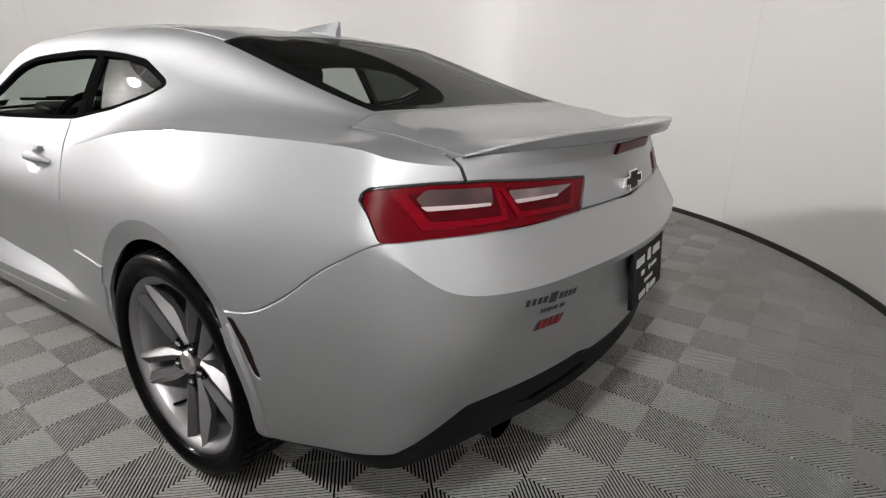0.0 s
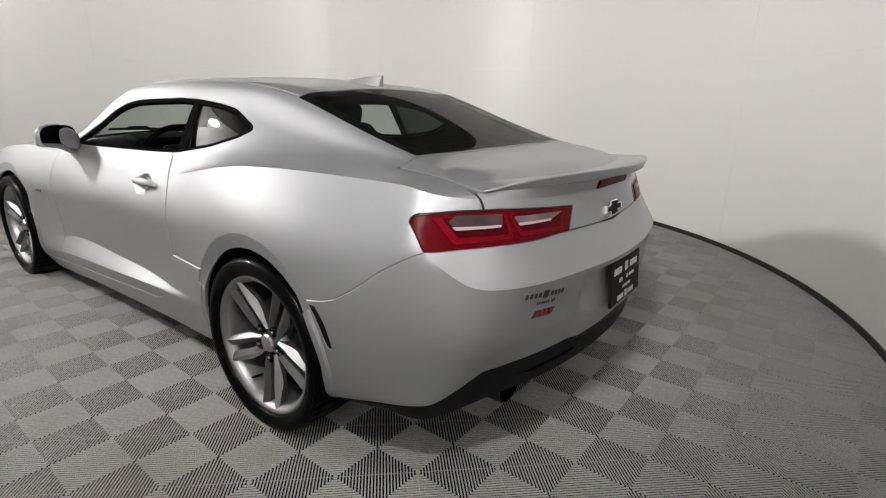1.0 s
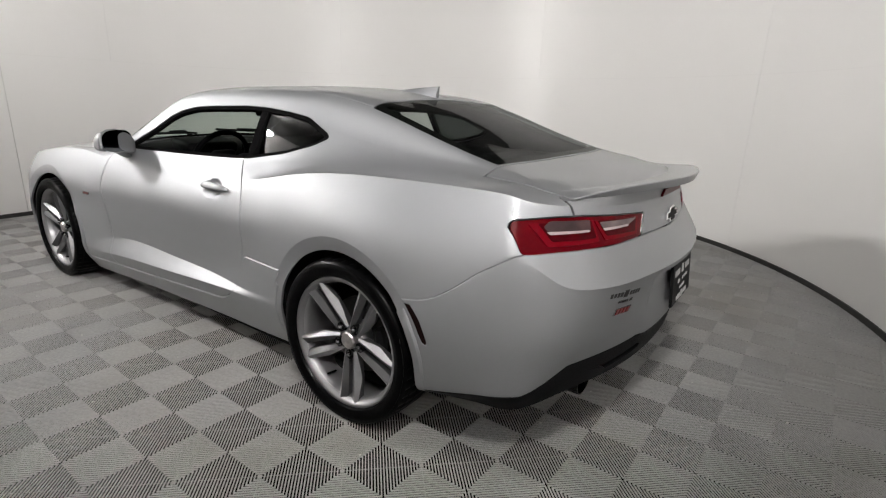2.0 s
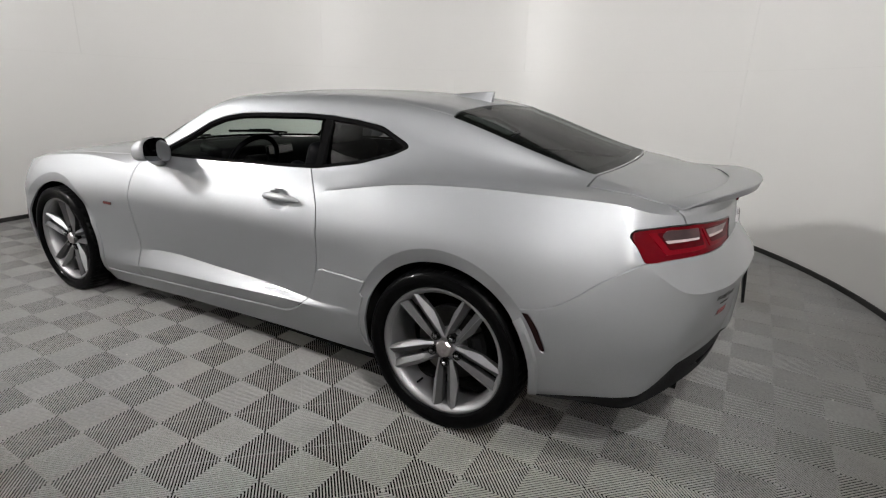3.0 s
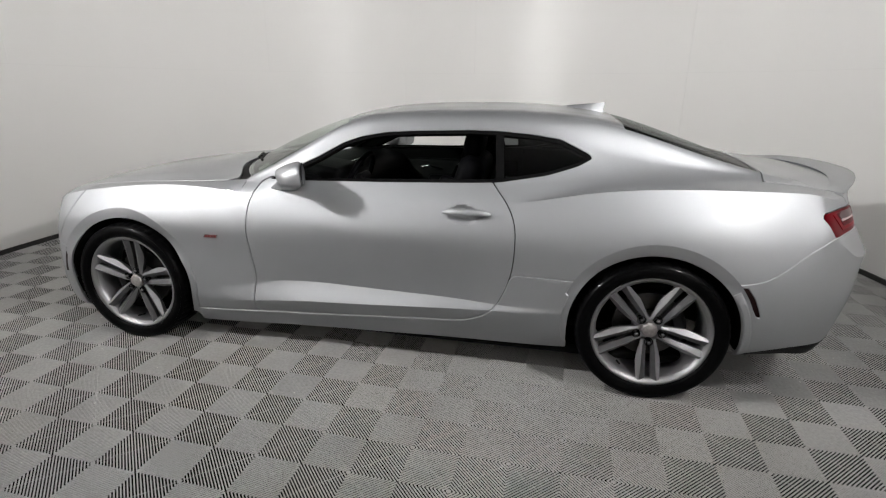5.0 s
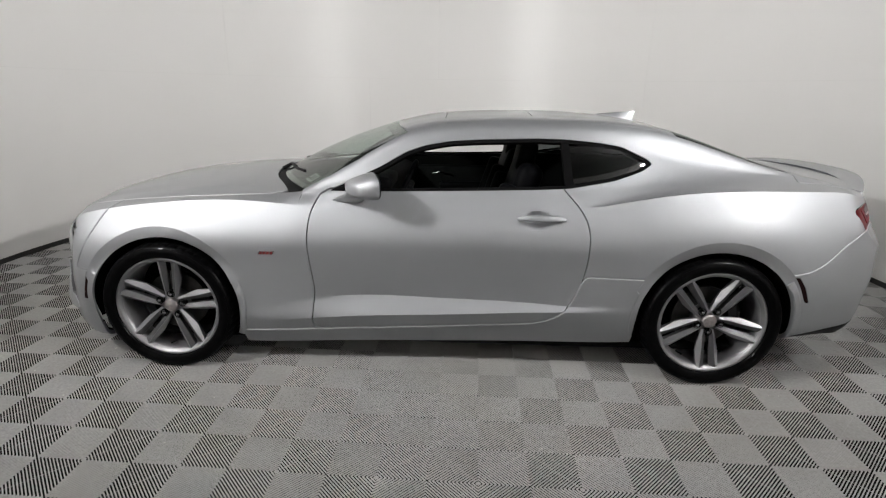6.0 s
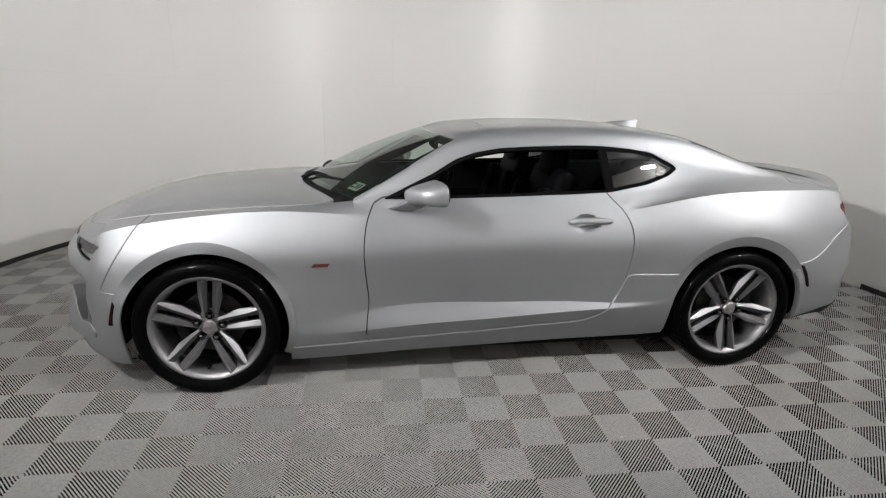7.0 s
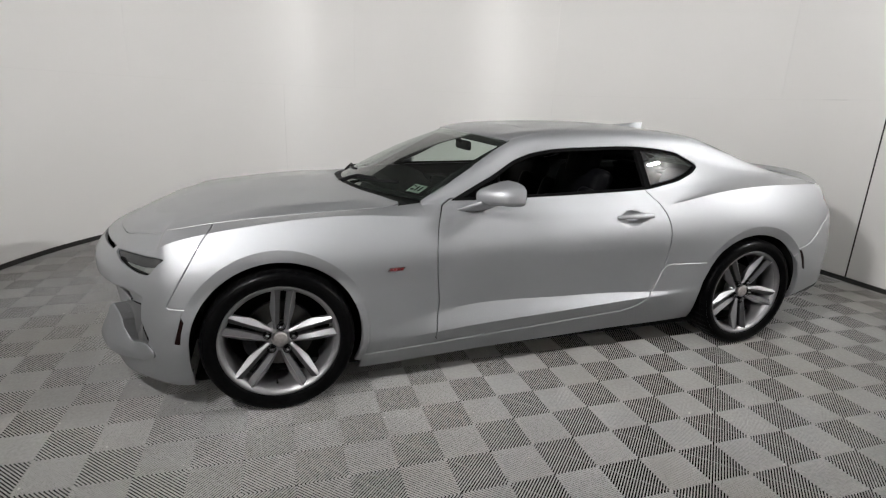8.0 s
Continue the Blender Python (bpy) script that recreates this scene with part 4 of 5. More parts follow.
def wheel(car, ax, side):
    """An alloy wheel of five paired spokes. Built to face -y and turned for the other side."""
    m = pose(ax, side * 0.812, 0.3415, 0, 0, 0 if side < 0 else 180) @ Matrix.Diagonal((1.035, 1, 1.035, 1))
    roll = 32.0 if ax > 0 else 6.0
    bm = bmesh.new()
    # barrel and outer lip
    turned(bm, [(.235, .09), (.232, -.02), (.234, -.06), (.238, -.085), (.246, -.098), (.256, -.104), (.262, -.105), (.264, -.100), (.262, -.092), (.252, -.085), (.246, -.02), (.250, .09)], 96)
    turned(bm, [(.0, -.055), (.03, -.056), (.056, -.056), (.066, -.045), (.070, -.02), (.070, .0), (.0, .0)], 40)
    rim = part("wheel", bm, RIM_DARK, car, "five twin-spoke machined alloy wheel", smooth=True, m=m, angle=35)
    bm = bmesh.new()
    turned(bm, [(.240, -.0885), (.247, -.1005), (.256, -.1062), (.2625, -.1072), (.2655, -.102), (.2635, -.097)], 96)
    part("rim_lip", bm, RIM, rim, "bright machined rim edge", smooth=True)
    for k in range(5):
        for s in (-1, 1):
            bm = bmesh.new()
            rows = []
            # slot edge, inner facet up to the ridge, outer facet falling away
            for r, edge_in, ridge, edge_out, y, dip, fall in ((.045, .009, .021, .031, -.068, .003, .007), (.078, .010, .027, .038, -.074, .008, .012), (.112, .0105, .030, .047, -.081, .013, .020),
                                                              (.152, .011, .032, .0545, -.088, .016, .024), (.200, .012, .035, .053, -.095, .017, .015), (.248, .013, .041, .051, -.1015, .014, .005)):
                ring = [(edge_in, y + .040), (edge_in, y + dip), (ridge - .0015, y), (ridge + .0015, y), (edge_out, y + fall), (edge_out - .004, y + .042)]
                rows.append([bm.verts.new((s * t, yy, r)) for t, yy in ring])
            for a, b in zip(rows, rows[1:]):
                for i in range(5):
                    bm.faces.new((a[i], a[i + 1], b[i + 1], b[i]))
            bmesh.ops.recalc_face_normals(bm, faces=bm.faces[:])
            bm.normal_update()
            if sum(f.normal.y for f in bm.faces) > 0:
                bmesh.ops.reverse_faces(bm, faces=bm.faces[:])
            ob = part("spoke", bm, RIM, rim, smooth=True, angle=18, m=pose(0, 0, 0, 0, roll + 72 * k, 0))
            ob.data.materials.append(RIM_PAINT)
            for p in ob.data.polygons:
                p.material_index = 0 if p.index % 5 in (2, 3) else 1
    bm = turned(bmesh.new(), [(.0, -.086), (.012, -.0855), (.031, -.081), (.0365, -.074), (.038, -.055)], 10)
    part("centre_cap", bm, CAP, rim, "brushed metal centre cap")
    for k in range(5):
        a = radians(roll + 72 * k)
        spot = pose(.060 * math.sin(a), 0, .060 * math.cos(a))
        bm = turned(bmesh.new(), [(.0, -.064), (.0155, -.064), (.0165, -.072), (.019, -.073), (.0195, -.05)], 20, spot)
        part("nut_seat", bm, GAP, rim, smooth=True, angle=35)
        bm = turned(bmesh.new(), [(.0, -.086), (.005, -.0855), (.0085, -.083), (.0105, -.078), (.011, -.060)], 6, spot)
        part("lug_nut", bm, NUT, rim, "dark chrome wheel nut", smooth=True, angle=60)
    a = radians(roll + 180)
    bm = tube(bmesh.new(), [(.225 * math.sin(a), -.03, .225 * math.cos(a)), (.213 * math.sin(a), -.082, .213 * math.cos(a))], .0045)
    part("valve_stem", bm, RUBBER, rim)
    # tyre
    prof = [(.256, .095), (.262, .108), (.285, .122), (.318, .124), (.338, .116), (.3485, .098), (.352, .06), (.3525, 0), (.352, -.06), (.3485, -.098), (.343, -.110), (.338, -.116),
            (.330, -.1205), (.3285, -.1195), (.318, -.124), (.302, -.1255), (.298, -.1245), (.285, -.122), (.272, -.116), (.2655, -.108), (.262, -.100), (.254, -.094)]
    prof = [(.256 + (r - .256) * .811, y) for r, y in prof]
    bm = bmesh.new()
    turned(bm, prof, 192)
    # shallow notches across both shoulders of the tread
    for v in bm.verts:
        a = round(math.atan2(v.co.z, v.co.x) / (2 * math.pi) * 192) % 192
        if a % 4 == 0 and 0.055 < abs(v.co.y) < 0.1005 and math.hypot(v.co.x, v.co.z) > 0.31:
            k = 1 - 0.005 / math.hypot(v.co.x, v.co.z)
            v.co.x, v.co.z = v.co.x * k, v.co.z * k
    tyre = part("tyre", bm, RUBBER, rim, "black low-profile tyre", smooth=True, angle=24)
    for y in (-.085, -.035, .035, .085):
        bm = turned(bmesh.new(), [(.3348 - (abs(y) > .05) * .0013, y - .004), (.3348 - (abs(y) > .05) * .0013, y + .004)], 64)
        part("tread_groove", bm, GAP, rim, smooth=True)
    # brake
    bm = turned(bmesh.new(), [(.06, .0), (.155, .0), (.155, .028), (.06, .028)], 64)
    part("brake_disc", bm, STEEL, rim, "grey ventilated brake disc", smooth=True, angle=35)
    bm = bmesh.new()
    rows = []
    for k in range(13):
        a = radians(-32 + 64 * k / 12 + (0 if ax > 0 else 180))
        slim = 0.75 if k in (0, 12) else 1.0
        rows.append([bm.verts.new((r * math.cos(a), y * slim, r * math.sin(a))) for r, y in ((.108, -.022), (.112, -.032), (.150, -.034), (.165, -.026), (.167, .040), (.108, .040))])
    loft(bm, rows)
    part("brake_caliper", bm, BLACK, rim, "dark brake caliper", smooth=True, angle=30)
    return rim


CAP = material("brushed_cap", (0.55, 0.52, 0.52), 0.3, 1.0, vary=0.2, scale=60)
NUT = material("dark_chrome_nut", (0.22, 0.22, 0.23), 0.18, 1.0)


def wheel_house(car, ax, side):
    bm = bmesh.new()
    rings = []
    for k in range(41):
        a = radians(-12 + 204 * k / 40)
        edge = -on_side(ax + .40 * math.cos(a), HUB_Z + .40 * math.sin(a))[0].y - 0.036
        rings.append([bm.verts.new((ax + r * math.cos(a), side * y, HUB_Z + r * math.sin(a))) for r, y in ((.402, edge), (.398, edge - .02), (.398, .62), (.05, .60))])
    for p, q in zip(rings, rings[1:]):
        for i in range(3):
            bm.faces.new((p[i], p[i + 1], q[i + 1], q[i]))
    part("wheel_house", bm, WELL, car, "black wheel-arch liner", smooth=True, angle=40)


def arch_guard(car, ax, side, a0, a1):
    """The narrow raised strip down the trailing edge of a wheel opening."""
    bm = bmesh.new()
    rows = []
    for k in range(25):
        a = radians(a0 + (a1 - a0) * k / 24)
        taper = min(1.0, 6 * min(k, 24 - k) / 24 + 0.15)
        ring = []
        for r, out in ((.379, -.020), (.381, .005), (.386, .010), (.408, .009), (.415, .003), (.416, -.006)):
            x, z = ax + r * math.cos(a), HUB_Z + r * math.sin(a)
            y = on_side(x, z)[0].y
            ring.append(bm.verts.new((x, -side * (y - max(out, 0) * taper - min(out, 0)), z)))
        rows.append(ring)
    part("arch_guard", loft(bm, rows), PAINT, car, smooth=True, angle=35)


WELL = material("arch_liner", (0.006, 0.006, 0.006), 0.9, spec=0.05)


def spoiler(car):
    n = 60
    bm = bmesh.new()
    rows = []
    for i in range(n + 1):
        a = -1 + 2 * i / n
        w = 0.640 * a
        x_tip = 2.425 - 0.235 * abs(a) ** 2.1
        fall = 0.026 * (1 - abs(a) ** 5) + 0.006
        x_in = x_tip - 0.125 + 0.03 * a * a
        z_deck = 0.998 + 0.018 * (1 - a * a)
        z_tip = 1.035 - 0.046 * abs(a) ** 4
        ring = [(x_in, z_deck + .002), (x_in + .03, z_deck + .010 * (1 - a ** 6)), (x_tip - .014, z_tip - .001), (x_tip - .002, z_tip), (x_tip, z_tip - .004), (x_tip - .010, z_tip - fall),
                (x_tip - .05, z_tip - fall - .012), (x_in + .02, z_deck - .03)]
        rows.append([bm.verts.new((x, w, z)) for x, z in ring])
    for a, b in zip(rows, rows[1:]):
        for i in range(8):
            bm.faces.new((a[i], a[(i + 1) % 8], b[(i + 1) % 8], b[i]))
    bm.faces.new(rows[0])
    bm.faces.new(rows[-1][::-1])
    bmesh.ops.recalc_face_normals(bm, faces=bm.faces[:])
    part("rear_spoiler", bm, PAINT, car, "low silver lip spoiler on the trunk lid", smooth=True, angle=40)
    # high brake lamp under the spoiler
    bm = bmesh.new()
    prism(bm, [(-.14, -.015), (.14, -.015), (.135, .015), (-.135, .015)], .02, stuck(on_tail(0, .966), .004), .003)
    part("brake_light", bm, RED_LENS, car, "slim red high brake light")


def loft(bm, rings):
    for a, b in zip(rings, rings[1:]):
        n = len(a)
        for k in range(n):
            bm.faces.new((a[k], a[(k + 1) % n], b[(k + 1) % n], b[k]))
    bm.faces.new(rings[0])
    bm.faces.new(rings[-1])
    bmesh.ops.recalc_face_normals(bm, faces=bm.faces[:])
    return bm


def mirror_at(car, side):
    """A door mirror: a wedge of a shell, open behind, on a stalk that sweeps down to the door."""
    s = side
    rows = []
    n = 24
    for w, cx, cz, front, back, up, down in ((.815, -.365, .985, .045, .03, .030, .040), (.835, -.362, .990, .075, .04, .052, .052), (.87, -.355, .998, .098, .045, .068, .056), (.92, -.340, 1.006, .100, .046, .076, .055),
                                             (.97, -.318, 1.008, .086, .044, .072, .050), (1.008, -.300, 1.006, .070, .042, .062, .046), (1.022, -.290, 1.004, .052, .034, .048, .038), (1.029, -.284, 1.003, .030, .022, .028, .024)):
        ring = []
        for k in range(n):
            a = 2 * math.pi * k / n
            c, t = math.cos(a), math.sin(a)
            dx = back * abs(c) ** .35 if c > 0 else -front * abs(c) ** .9
            up_here = up * (0.45 + 0.55 * (dx + front) / (front + back))
            ring.append((cx + dx, s * w, cz + (up_here if t > 0 else down) * math.copysign(abs(t) ** (.6 if t > 0 else .5), t)))
        rows.append(ring)
    bm = bmesh.new()
    cap = part("door_mirror", loft(bm, [[bm.verts.new(p) for p in r] for r in rows]), PAINT, car, "silver door mirror on a short stalk", smooth=True, angle=60)
    bm = bmesh.new()
    ring = [bm.verts.new((-.297 + .045 * (w - .92) / .1 + .003, s * w, z)) for w, z in [(.922 + .094 * math.copysign(abs(math.cos(a)) ** .7, math.cos(a)), 1.012 + .058 * math.copysign(abs(math.sin(a)) ** .7, math.sin(a))) for a in [2 * math.pi * k / 32 for k in range(32)]]]
    bm.faces.new(ring)
    part("mirror_glass", bm, MIRROR, cap, "dark mirror glass")
    rows = []
    for w, cx, cz, hx, hz in ((.795, -.46, .905, .085, .012), (.82, -.45, .916, .080, .016), (.85, -.43, .932, .070, .019), (.88, -.405, .950, .062, .022), (.91, -.385, .966, .058, .024)):
        rows.append([(cx + hx * math.cos(a), s * w, cz + hz * math.sin(a)) for a in [2 * math.pi * k / 16 for k in range(16)]])
    bm = bmesh.new()
    part("mirror_stalk", loft(bm, [[bm.verts.new(p) for p in r] for r in rows]), PAINT, cap, smooth=True, angle=60)


MIRROR = material("mirror_glass", (0.25, 0.26, 0.27), 0.03, 1.0)


def handle(car, side):
    """A grab handle: a bowed bar over a shallow cup."""
    p, n = on_side(.52, .842)
    m = stuck((p, n), 0.019, -2)
    if side > 0:
        m = Matrix.Diagonal((1, -1, 1, 1)) @ m
    bm = bmesh.new()
    rows = []
    for i in range(17):
        t = -1 + 2 * i / 16
        h = 0.0165 * (1 - 0.35 * t * t) * (1 - max(0, abs(t) - .85) * 3)
        o = -0.026 * (1 - abs(t) ** 3.0) - 0.004
        thick = 0.008
        rows.append([bm.verts.new(m @ Vector((.118 * t, o + thick * math.sin(a) * 0.9, h * math.cos(a) - .002 * t))) for a in [2 * math.pi * k / 12 for k in range(12)]])
    for a, b in zip(rows, rows[1:]):
        for k in range(12):
            bm.faces.new((a[k], a[(k + 1) % 12], b[(k + 1) % 12], b[k]))
    bm.faces.new(rows[0])
    bm.faces.new(rows[-1])
    bmesh.ops.recalc_face_normals(bm, faces=bm.faces[:])
    root = part("door_handle", bm, PAINT, car, "silver bowed door handle with a keyhole", smooth=True, angle=60)
    bm = bmesh.new()
    bmesh.ops.create_cone(bm, cap_ends=True, segments=16, radius1=.0055, radius2=.0055, depth=.003, matrix=m @ pose(.088, -.0205, -.002, 90))
    part("keyhole", bm, BLACK, root)


def badge(car, m, w, parent_label, slim=1.0):
    """A slanted trim badge: bright ground with red strokes."""
    m = m @ Matrix.Diagonal((1, 1, slim, 1))
    bm = prism(bmesh.new(), [(-w / 2, -.012), (w / 2 - .012, -.012), (w / 2, .012), (-w / 2 + .012, .012)], .003, m, .0008)
    root = part("trim_badge", bm, NUT, car, parent_label)
    for a in (-.30, -.10, .10, .30):
        k = a * w
        bm = prism(bmesh.new(), [(k - .008, -.009), (k + .005, -.009), (k + .010, .009), (k - .003, .009)], .003, m @ pose(0, -.002, 0), .0005)
        part("badge_stroke", bm, RED_BADGE, root)


def bow_tie(car):
    m = stuck(on_tail(0, .866), .012)
    bm = prism(bmesh.new(), [(-.085, -.014), (-.034, -.014), (-.034, -.030), (.034, -.030), (.034, -.014), (.085, -.014), (.078, .014), (.034, .014), (.034, .030), (-.034, .030), (-.034, .014), (-.078, .014)],
               .014, m, .003)
    root = part("maker_badge", bm, CHROME, car, "chrome cross-shaped badge with dark centre")
    bm = prism(bmesh.new(), [(-.066, -.009), (-.028, -.009), (-.028, -.024), (.028, -.024), (.028, -.009), (.066, -.009), (.062, .009), (.028, .009), (.028, .024), (-.028, .024), (-.028, .009), (-.062, .009)],
               .003, m @ pose(0, -.002, 0), .0005)
    part("badge_centre", bm, BLACK, root)


def number_plate(car):
    m = stuck(on_tail(0, .605), .022)
    bm = prism(bmesh.new(), [(-.155, -.082), (.155, -.082), (.155, .082), (-.155, .082)], .012, m, .003)
    root = part("dealer_plate", bm, BLACK, car, "black dealer plate with pale print")
    rows = [(x, .045, .014, .024) for x in (-.118, -.098, -.078, -.058, .050, .070, .090, .110)] + [(0, .047, .030, .034)]
    rows += [(-.058, .004, .030, .014), (.010, .004, .012, .014)] + [(x, .004, .008, .010) for x in (.034, .046, .058, .070, .082)]
    rows += [(x, -.028, .008, .010) for x in (-.034, -.022, -.010, .002, .014, .030, .042)]
    rows += [(x, -.062, .011, .018) for x in (-.082, -.066, -.050, -.034, .030, .046, .062, .078)] + [(0, -.061, .020, .026)]
    for x, z, w, h in rows:
        bm = box(bmesh.new(), (w, .002, h), m @ pose(x, -.001, z))
        part("print_bar", bm, WHITE_PRINT, root)


def build_car():
    car = tagged(new("sports_coupe"), "silver two-door sports coupe parked on the tile floor", "car")
    coupe_body(car)
    for ax in (FRONT_AXLE, REAR_AXLE):
        for side in (-1, 1):
            wheel(car, ax, side)
            wheel_house(car, ax, side)
            arch_guard(car, ax, side, -25 if ax < 0 else -13, 20 if ax < 0 else 36)
    spoiler(car)
    for side in (-1, 1):
        mirror_at(car, side)
        handle(car, side)
    badge(car, stuck(on_side(-.86, .655), 0.003), .088, "small red and chrome trim badge on the fender", 0.72)
    badge(car, stuck(on_tail(.527, .613), 0.003, 2), .10, "small red and chrome trim badge on the bumper")
    bow_tie(car)
    number_plate(car)
    # roof fin
    bm = bmesh.new()
    rows = []
    for t in [i / 10 for i in range(11)]:
        x = 0.945 + 0.222 * t
        h = 0.050 * (t ** 1.1) + 0.003
        hw = 0.034 * math.sin(math.pi * min(1, 0.15 + t * 0.75)) + 0.004
        zb = roof_z(x) + 0.002
        rows.append([bm.verts.new(p) for p in ((x, -hw, zb - .01), (x, -hw * .75, zb + h * .3), (x + .012 * t, -.004, zb + h), (x + .012 * t, .004, zb + h), (x, hw * .75, zb + h * .3), (x, hw, zb - .01))])
    for a, b in zip(rows, rows[1:]):
        for i in range(5):
            bm.faces.new((a[i], a[i + 1], b[i + 1], b[i]))
    bm.faces.new(rows[-1])
    bm.faces.new(rows[0][::-1])
    bmesh.ops.recalc_face_normals(bm, faces=bm.faces[:])
    part("roof_antenna", bm, PAINT, car, "silver shark-fin antenna", smooth=True, angle=40)
    # underbody
    bm = box(bmesh.new(), (3.46, 1.62, .05), pose(-.06, 0, .155), .02)
    # unseen lower slab, added to block light and deepen the shade beneath
    box(bm, (1.90, 1.56, .05), pose(0, 0, .140), .015)
    part("underbody", bm, WELL, car)
    return car


build_car()


# ---------------------------------------------------------------- the coupe: cabin
def cushion(bm, size, m, bevel):
    return box(bm, size, m, bevel, 4)


def front_seat(car, side):
    y = side * 0.37
    seat = part("front_seat", cushion(bmesh.new(), (.50, .50, .16), pose(.12, y, .44, 0, -8, 0), .05), SEAT, car, "black leather sports seat", smooth=True)
    part("backrest", cushion(bmesh.new(), (.14, .48, .62), pose(.41, y, .78, 0, 18, 0), .055), SEAT, seat, smooth=True)
    for s in (-1, 1):
        part("bolster", cushion(bmesh.new(), (.20, .08, .46), pose(.355, y + s * .215, .74, 0, 18, 0), .035), SEAT, seat, smooth=True)
        part("thigh_bolster", cushion(bmesh.new(), (.42, .08, .15), pose(.09, y + s * .22, .48, 0, -8, 0), .035), SEAT, seat, smooth=True)
    part("headrest", cushion(bmesh.new(), (.10, .28, .20), pose(.475, y, 1.105, 0, 12, 0), .045), SEAT, seat, smooth=True)
    for s in (-1, 1):
        part("headrest_post", tube(bmesh.new(), [(.445, y + s * .06, .99), (.475, y + s * .06, 1.08)], .007), CHROME, seat)


def steering_wheel(car):
    m = pose(-.22, -.37, .888, 0, -66, 0)
    bm = bmesh.new()
    n, k = 48, 10
    rings = []
    for i in range(n):
        a = 2 * math.pi * i / n
        rings.append([bm.verts.new(m @ Vector(((.178 + .016 * math.cos(b)) * math.cos(a), (.178 + .016 * math.cos(b)) * math.sin(a), .016 * math.sin(b)))) for b in [2 * math.pi * j / k for j in range(k)]])
    for i in range(n):
        p, q = rings[i], rings[(i + 1) % n]
        for j in range(k):
            bm.faces.new((p[j], q[j], q[(j + 1) % k], p[(j + 1) % k]))
    rim = part("steering_wheel", bm, SEAT, car, "black leather three-spoke steering wheel", smooth=True)
    part("horn_pad", cushion(bmesh.new(), (.13, .15, .05), m @ pose(0, 0, -.02), .02), DASH, rim, smooth=True)
    for a in (0, 180, 270):
        part("wheel_spoke", box(bmesh.new(), (.12, .035, .012), m @ pose(0, 0, 0, 0, 0, a - 90 if a == 270 else a + 90) @ pose(.115, 0, -.008), .004), CHROME if a == 270 else DASH, rim)


def cabin(car):
    bm = bmesh.new()
    rows = []
    for x, z in ((-.80, .50), (-.88, .93), (-.70, .965), (-.48, .955), (-.36, .90), (-.33, .80), (-.42, .62)):
        rows.append([bm.verts.new((x + (0.10 * (abs(y) / .72) ** 2), y, z - .01 * abs(y))) for y in (-.74, -.5, -.25, 0, .25, .5, .74)])
    for a, b in zip(rows, rows[1:]):
        for i in range(6):
            bm.faces.new((a[i], a[i + 1], b[i + 1], b[i]))
    bmesh.ops.recalc_face_normals(bm, faces=bm.faces[:])
    dash = part("dashboard", bm, DASH, car, "black moulded dashboard", smooth=True, angle=60)
    part("instrument_hood", cushion(bmesh.new(), (.22, .34, .08), pose(-.38, -.37, .955, 0, 8, 0), .03), DASH, dash, smooth=True)
    part("centre_screen", box(bmesh.new(), (.02, .22, .12), pose(-.375, 0, .90, 0, -8, 0), .006), GLOSS_BLACK, dash)
    for y in (-.62, -.10, .10, .62):
        part("air_vent", turned(bmesh.new(), [(.0, 0), (.036, 0), (.045, .012), (.045, .02)], 24, pose(-.365, y, .80, 0, 0, 90)), CHROME, dash, smooth=True)
    part("cabin_floor", box(bmesh.new(), (2.3, 1.45, .04), pose(.35, 0, .27), .01), DASH, car)
    part("centre_console", cushion(bmesh.new(), (.95, .22, .30), pose(.12, 0, .45), .04), DASH, car, smooth=True)
    part("gear_lever", tube(bmesh.new(), [(-.05, 0, .58), (-.06, 0, .66), (-.055, 0, .70)], [.01, .012, .022]), CHROME, car)
    for side in (-1, 1):
        front_seat(car, side)
        card = part("door_card", box(bmesh.new(), (1.22, .05, .56), pose(.03, side * .775, .60), .02), DASH, car, smooth=True)
        part("armrest", cushion(bmesh.new(), (.55, .09, .07), pose(.22, side * .745, .72), .025), SEAT, card, smooth=True)
        part("pull_handle", tube(bmesh.new(), [(-.18, side * .765, .80), (-.06, side * .75, .825), (.05, side * .75, .80)], .008), CHROME, card)
        part("rear_trim", box(bmesh.new(), (.9, .05, .5), pose(1.12, side * .70, .75), .02), DASH, car)
    seat = part("rear_seat", cushion(bmesh.new(), (.46, 1.15, .18), pose(1.05, 0, .45, 0, -10, 0), .06), SEAT, car, "black leather rear bench", smooth=True)
    for side in (-1, 1):
        part("rear_backrest", cushion(bmesh.new(), (.14, .52, .56), pose(1.36, side * .29, .76, 0, 24, 0), .05), SEAT, seat, smooth=True)
    part("parcel_shelf", box(bmesh.new(), (.48, 1.16, .03), pose(1.64, 0, .985, 0, 0, 0), .01), DASH, car)
    steering_wheel(car)
    # inside mirror and the small sticker behind the windscreen
    m = pose(-.20, 0, 1.172, 0, 0, 0)
    root = part("inside_mirror", cushion(bmesh.new(), (.035, .22, .06), m, .016), DASH, car, "black inside mirror behind the windscreen", smooth=True)
    part("mirror_bracket", tube(bmesh.new(), [(-.21, 0, 1.185), (-.29, 0, 1.245)], .014), DASH, root)


def screen_point(a, b):
    lo = Vector((-0.985 + 0.305 * a * a, 0.745 * a, 0.968 - 0.015 * a * a))
    hi = Vector((-0.275 + 0.115 * a * a, 0.612 * a, 1.266 - 0.03 * a * a))
    return lo.lerp(hi, b) + Vector((-0.3, 0, 0.8)) * 0.028 * math.sin(math.pi * b) * (1 - 0.5 * a * a)


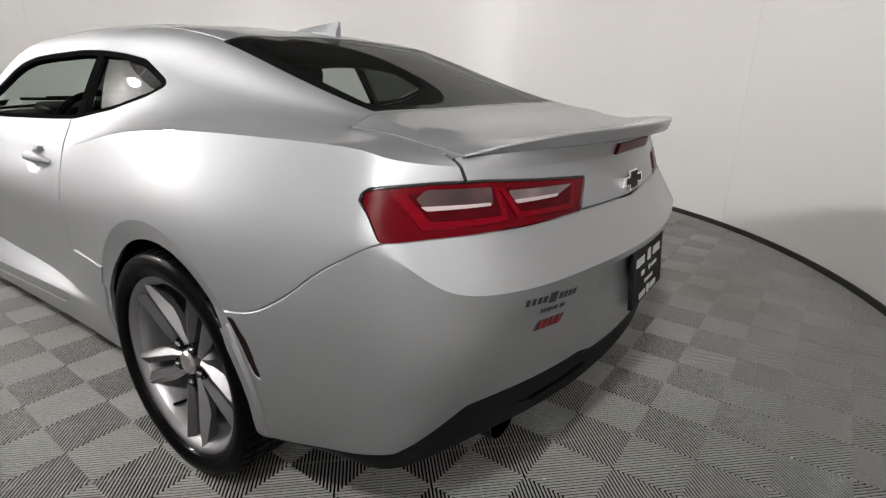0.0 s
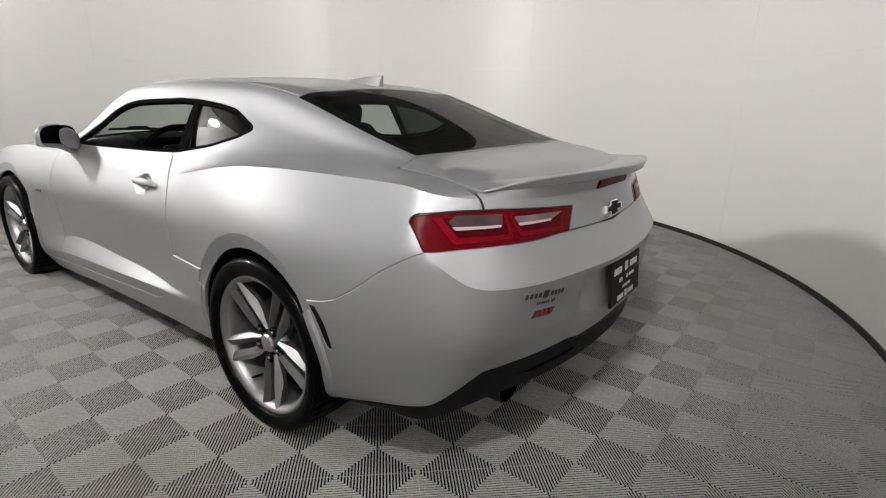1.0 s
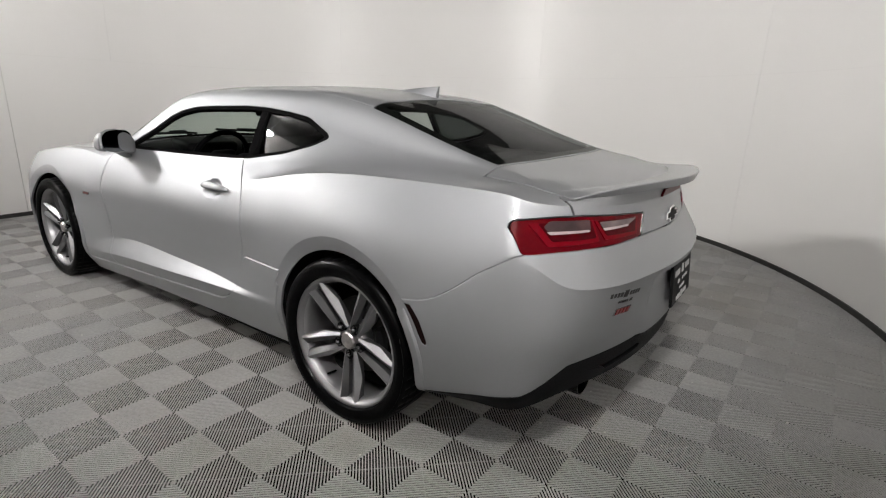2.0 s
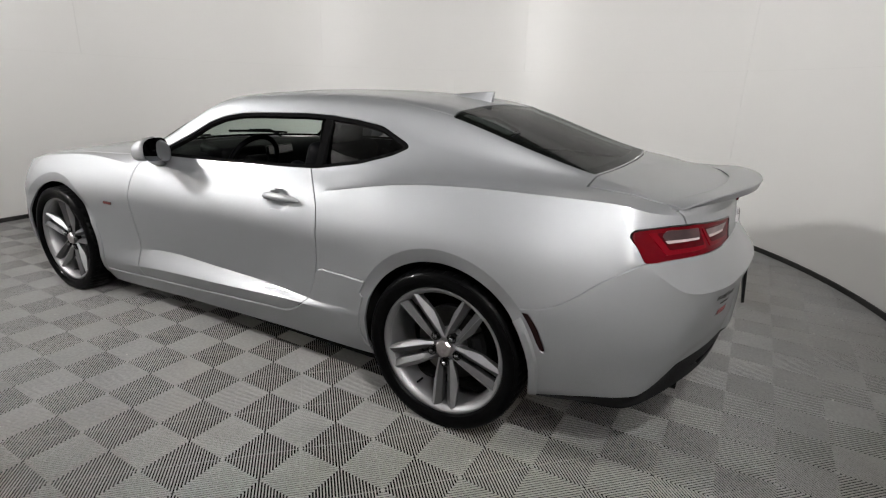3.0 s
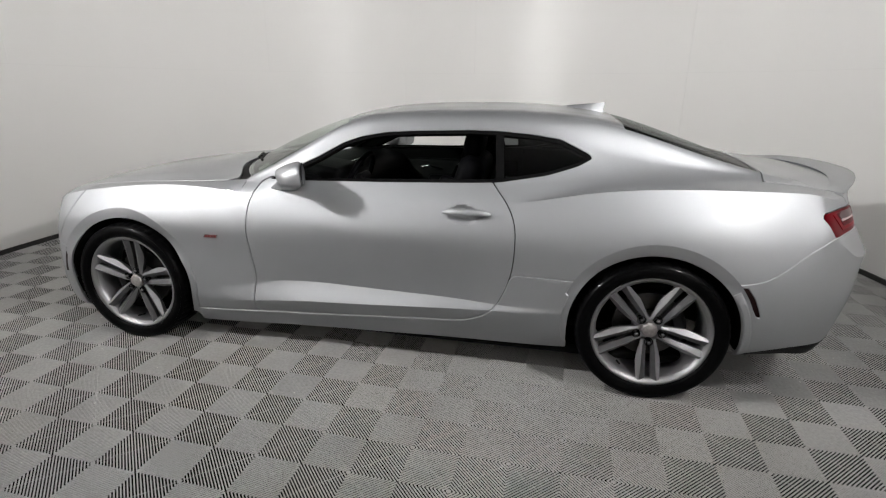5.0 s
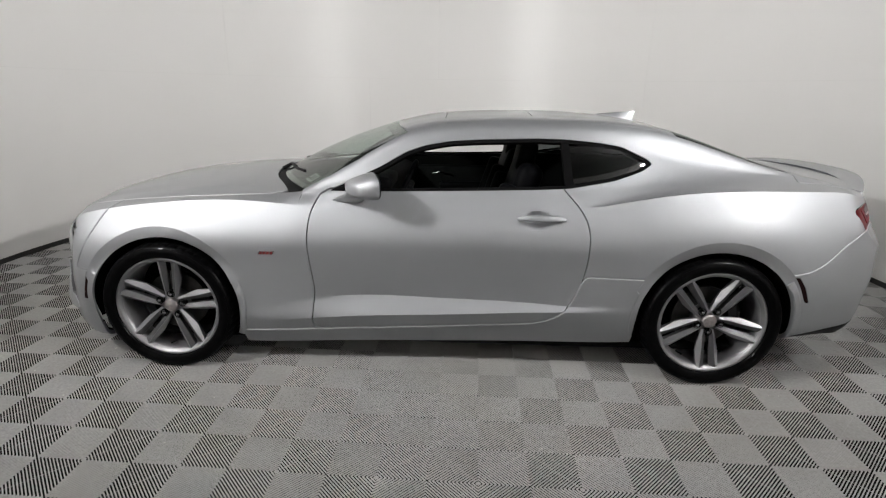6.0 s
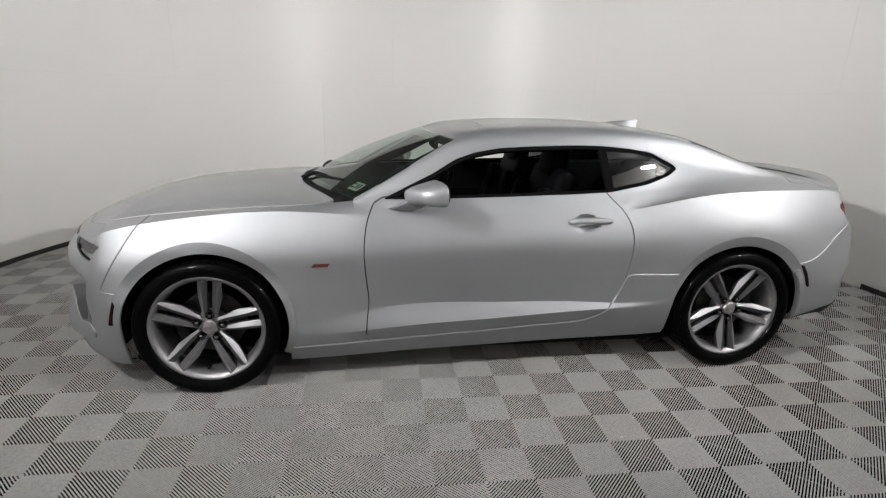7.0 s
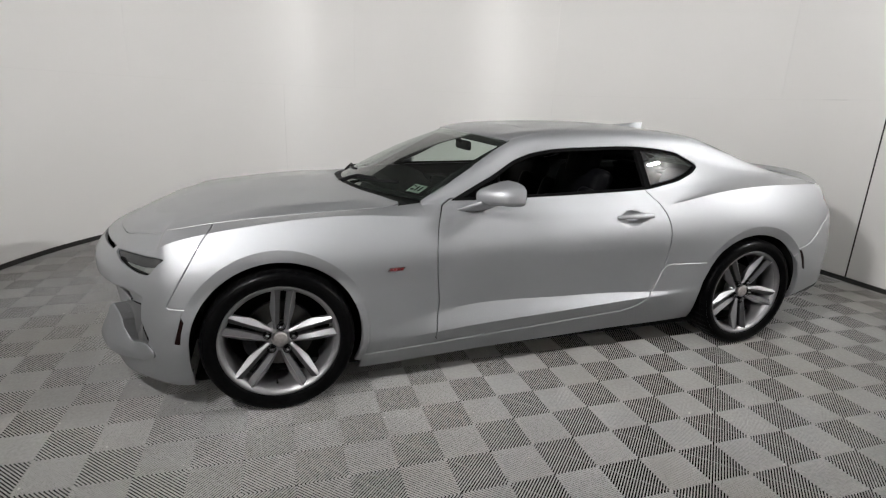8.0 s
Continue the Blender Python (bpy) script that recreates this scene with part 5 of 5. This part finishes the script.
def screen_sticker(car):
    """A small pale inspection sticker behind the glass, with its print as bars."""
    bm = bmesh.new()
    low = Vector((0.006, 0, -0.012))
    bm.faces.new([bm.verts.new(screen_point(a, b) + low) for a, b in ((-.895, .09), (-.795, .09), (-.795, .19), (-.895, .19))])
    root = part("sticker", bm, STICKER, car, "small pale inspection sticker inside the windscreen")
    for a0, a1, b0, b1 in ((-.882, -.868, .11, .17), (-.855, -.843, .11, .17), (-.832, -.810, .155, .17), (-.832, -.810, .11, .13)):
        bm = bmesh.new()
        bm.faces.new([bm.verts.new(screen_point(a, b) + low * 0.8) for a, b in ((a0, b0), (a1, b0), (a1, b1), (a0, b1))])
        part("print_bar", bm, BLACK, root)


STICKER = material("sticker_paper", (0.30, 0.335, 0.30), 0.6, vary=0.15, scale=60)


def wipers(car):
    for y0, y1, name in ((-.10, -.50, "wiper"), (.50, .02, "wiper")):
        pts = []
        for t in [i / 8 for i in range(9)]:
            y = y0 + (y1 - y0) * t
            a = y / .745
            lo = Vector((-0.985 + 0.305 * a * a, y, 0.968 - 0.015 * a * a))
            pts.append(lo + Vector((.03 + .06 * t, 0, .022 + .026 * t)))
        blade = part("wiper", tube(bmesh.new(), pts, .008, 6), BLACK, car, "black wiper blade at the foot of the windscreen")
        part("wiper_arm", tube(bmesh.new(), [pts[0] + Vector((-.07, 0, -.03)), pts[2] + Vector((-.01, 0, .012)), pts[5] + Vector((0, 0, .010))], [.013, .009, .006], 6), BLACK, blade)


def exhaust(car, side):
    bm = turned(bmesh.new(), [(.0, .10), (.040, .10), (.042, -.0), (.045, -.012), (.049, -.012), (.050, 0), (.050, .14)], 32, pose(2.245, side * .535, .312, 0, 0, 90) @ Matrix.Diagonal((1.35, 1, 1.0, 1)))
    part("exhaust_tip", bm, CHROME_DARK, car, "dark oval exhaust tip", smooth=True, angle=35)


CHROME_DARK = material("dark_chrome", (0.04, 0.04, 0.04), 0.25, 1.0)


def dealer_print(car):
    """The stick-on print on the rear bumper, as plain bars."""
    rows = [(.612 - .0165 * k, .684 - .0009 * k, .0115, .0165) for k in range(4)] + [(.5365, .680, .024, .027)]
    rows += [(.509 - .0165 * k, .677 - .0009 * k, .0115, .0165) for k in range(4)] + [(.562 - .0095 * k, .652 - .0006 * k, .0065, .0095) for k in range(6)] + [(.498, .648, .0065, .0105), (.4885, .648, .0065, .0105)]
    for w, z, bw, h in rows:
        part("print_bar", box(bmesh.new(), (bw, .002, h), stuck(on_tail(w, z), .001, 3)), BLACK_PRINT, car)


COUPE = bpy.data.objects["sports_coupe"]
cabin(COUPE)
wipers(COUPE)
screen_sticker(COUPE)
for s in (-1, 1):
    exhaust(COUPE, s)
dealer_print(COUPE)
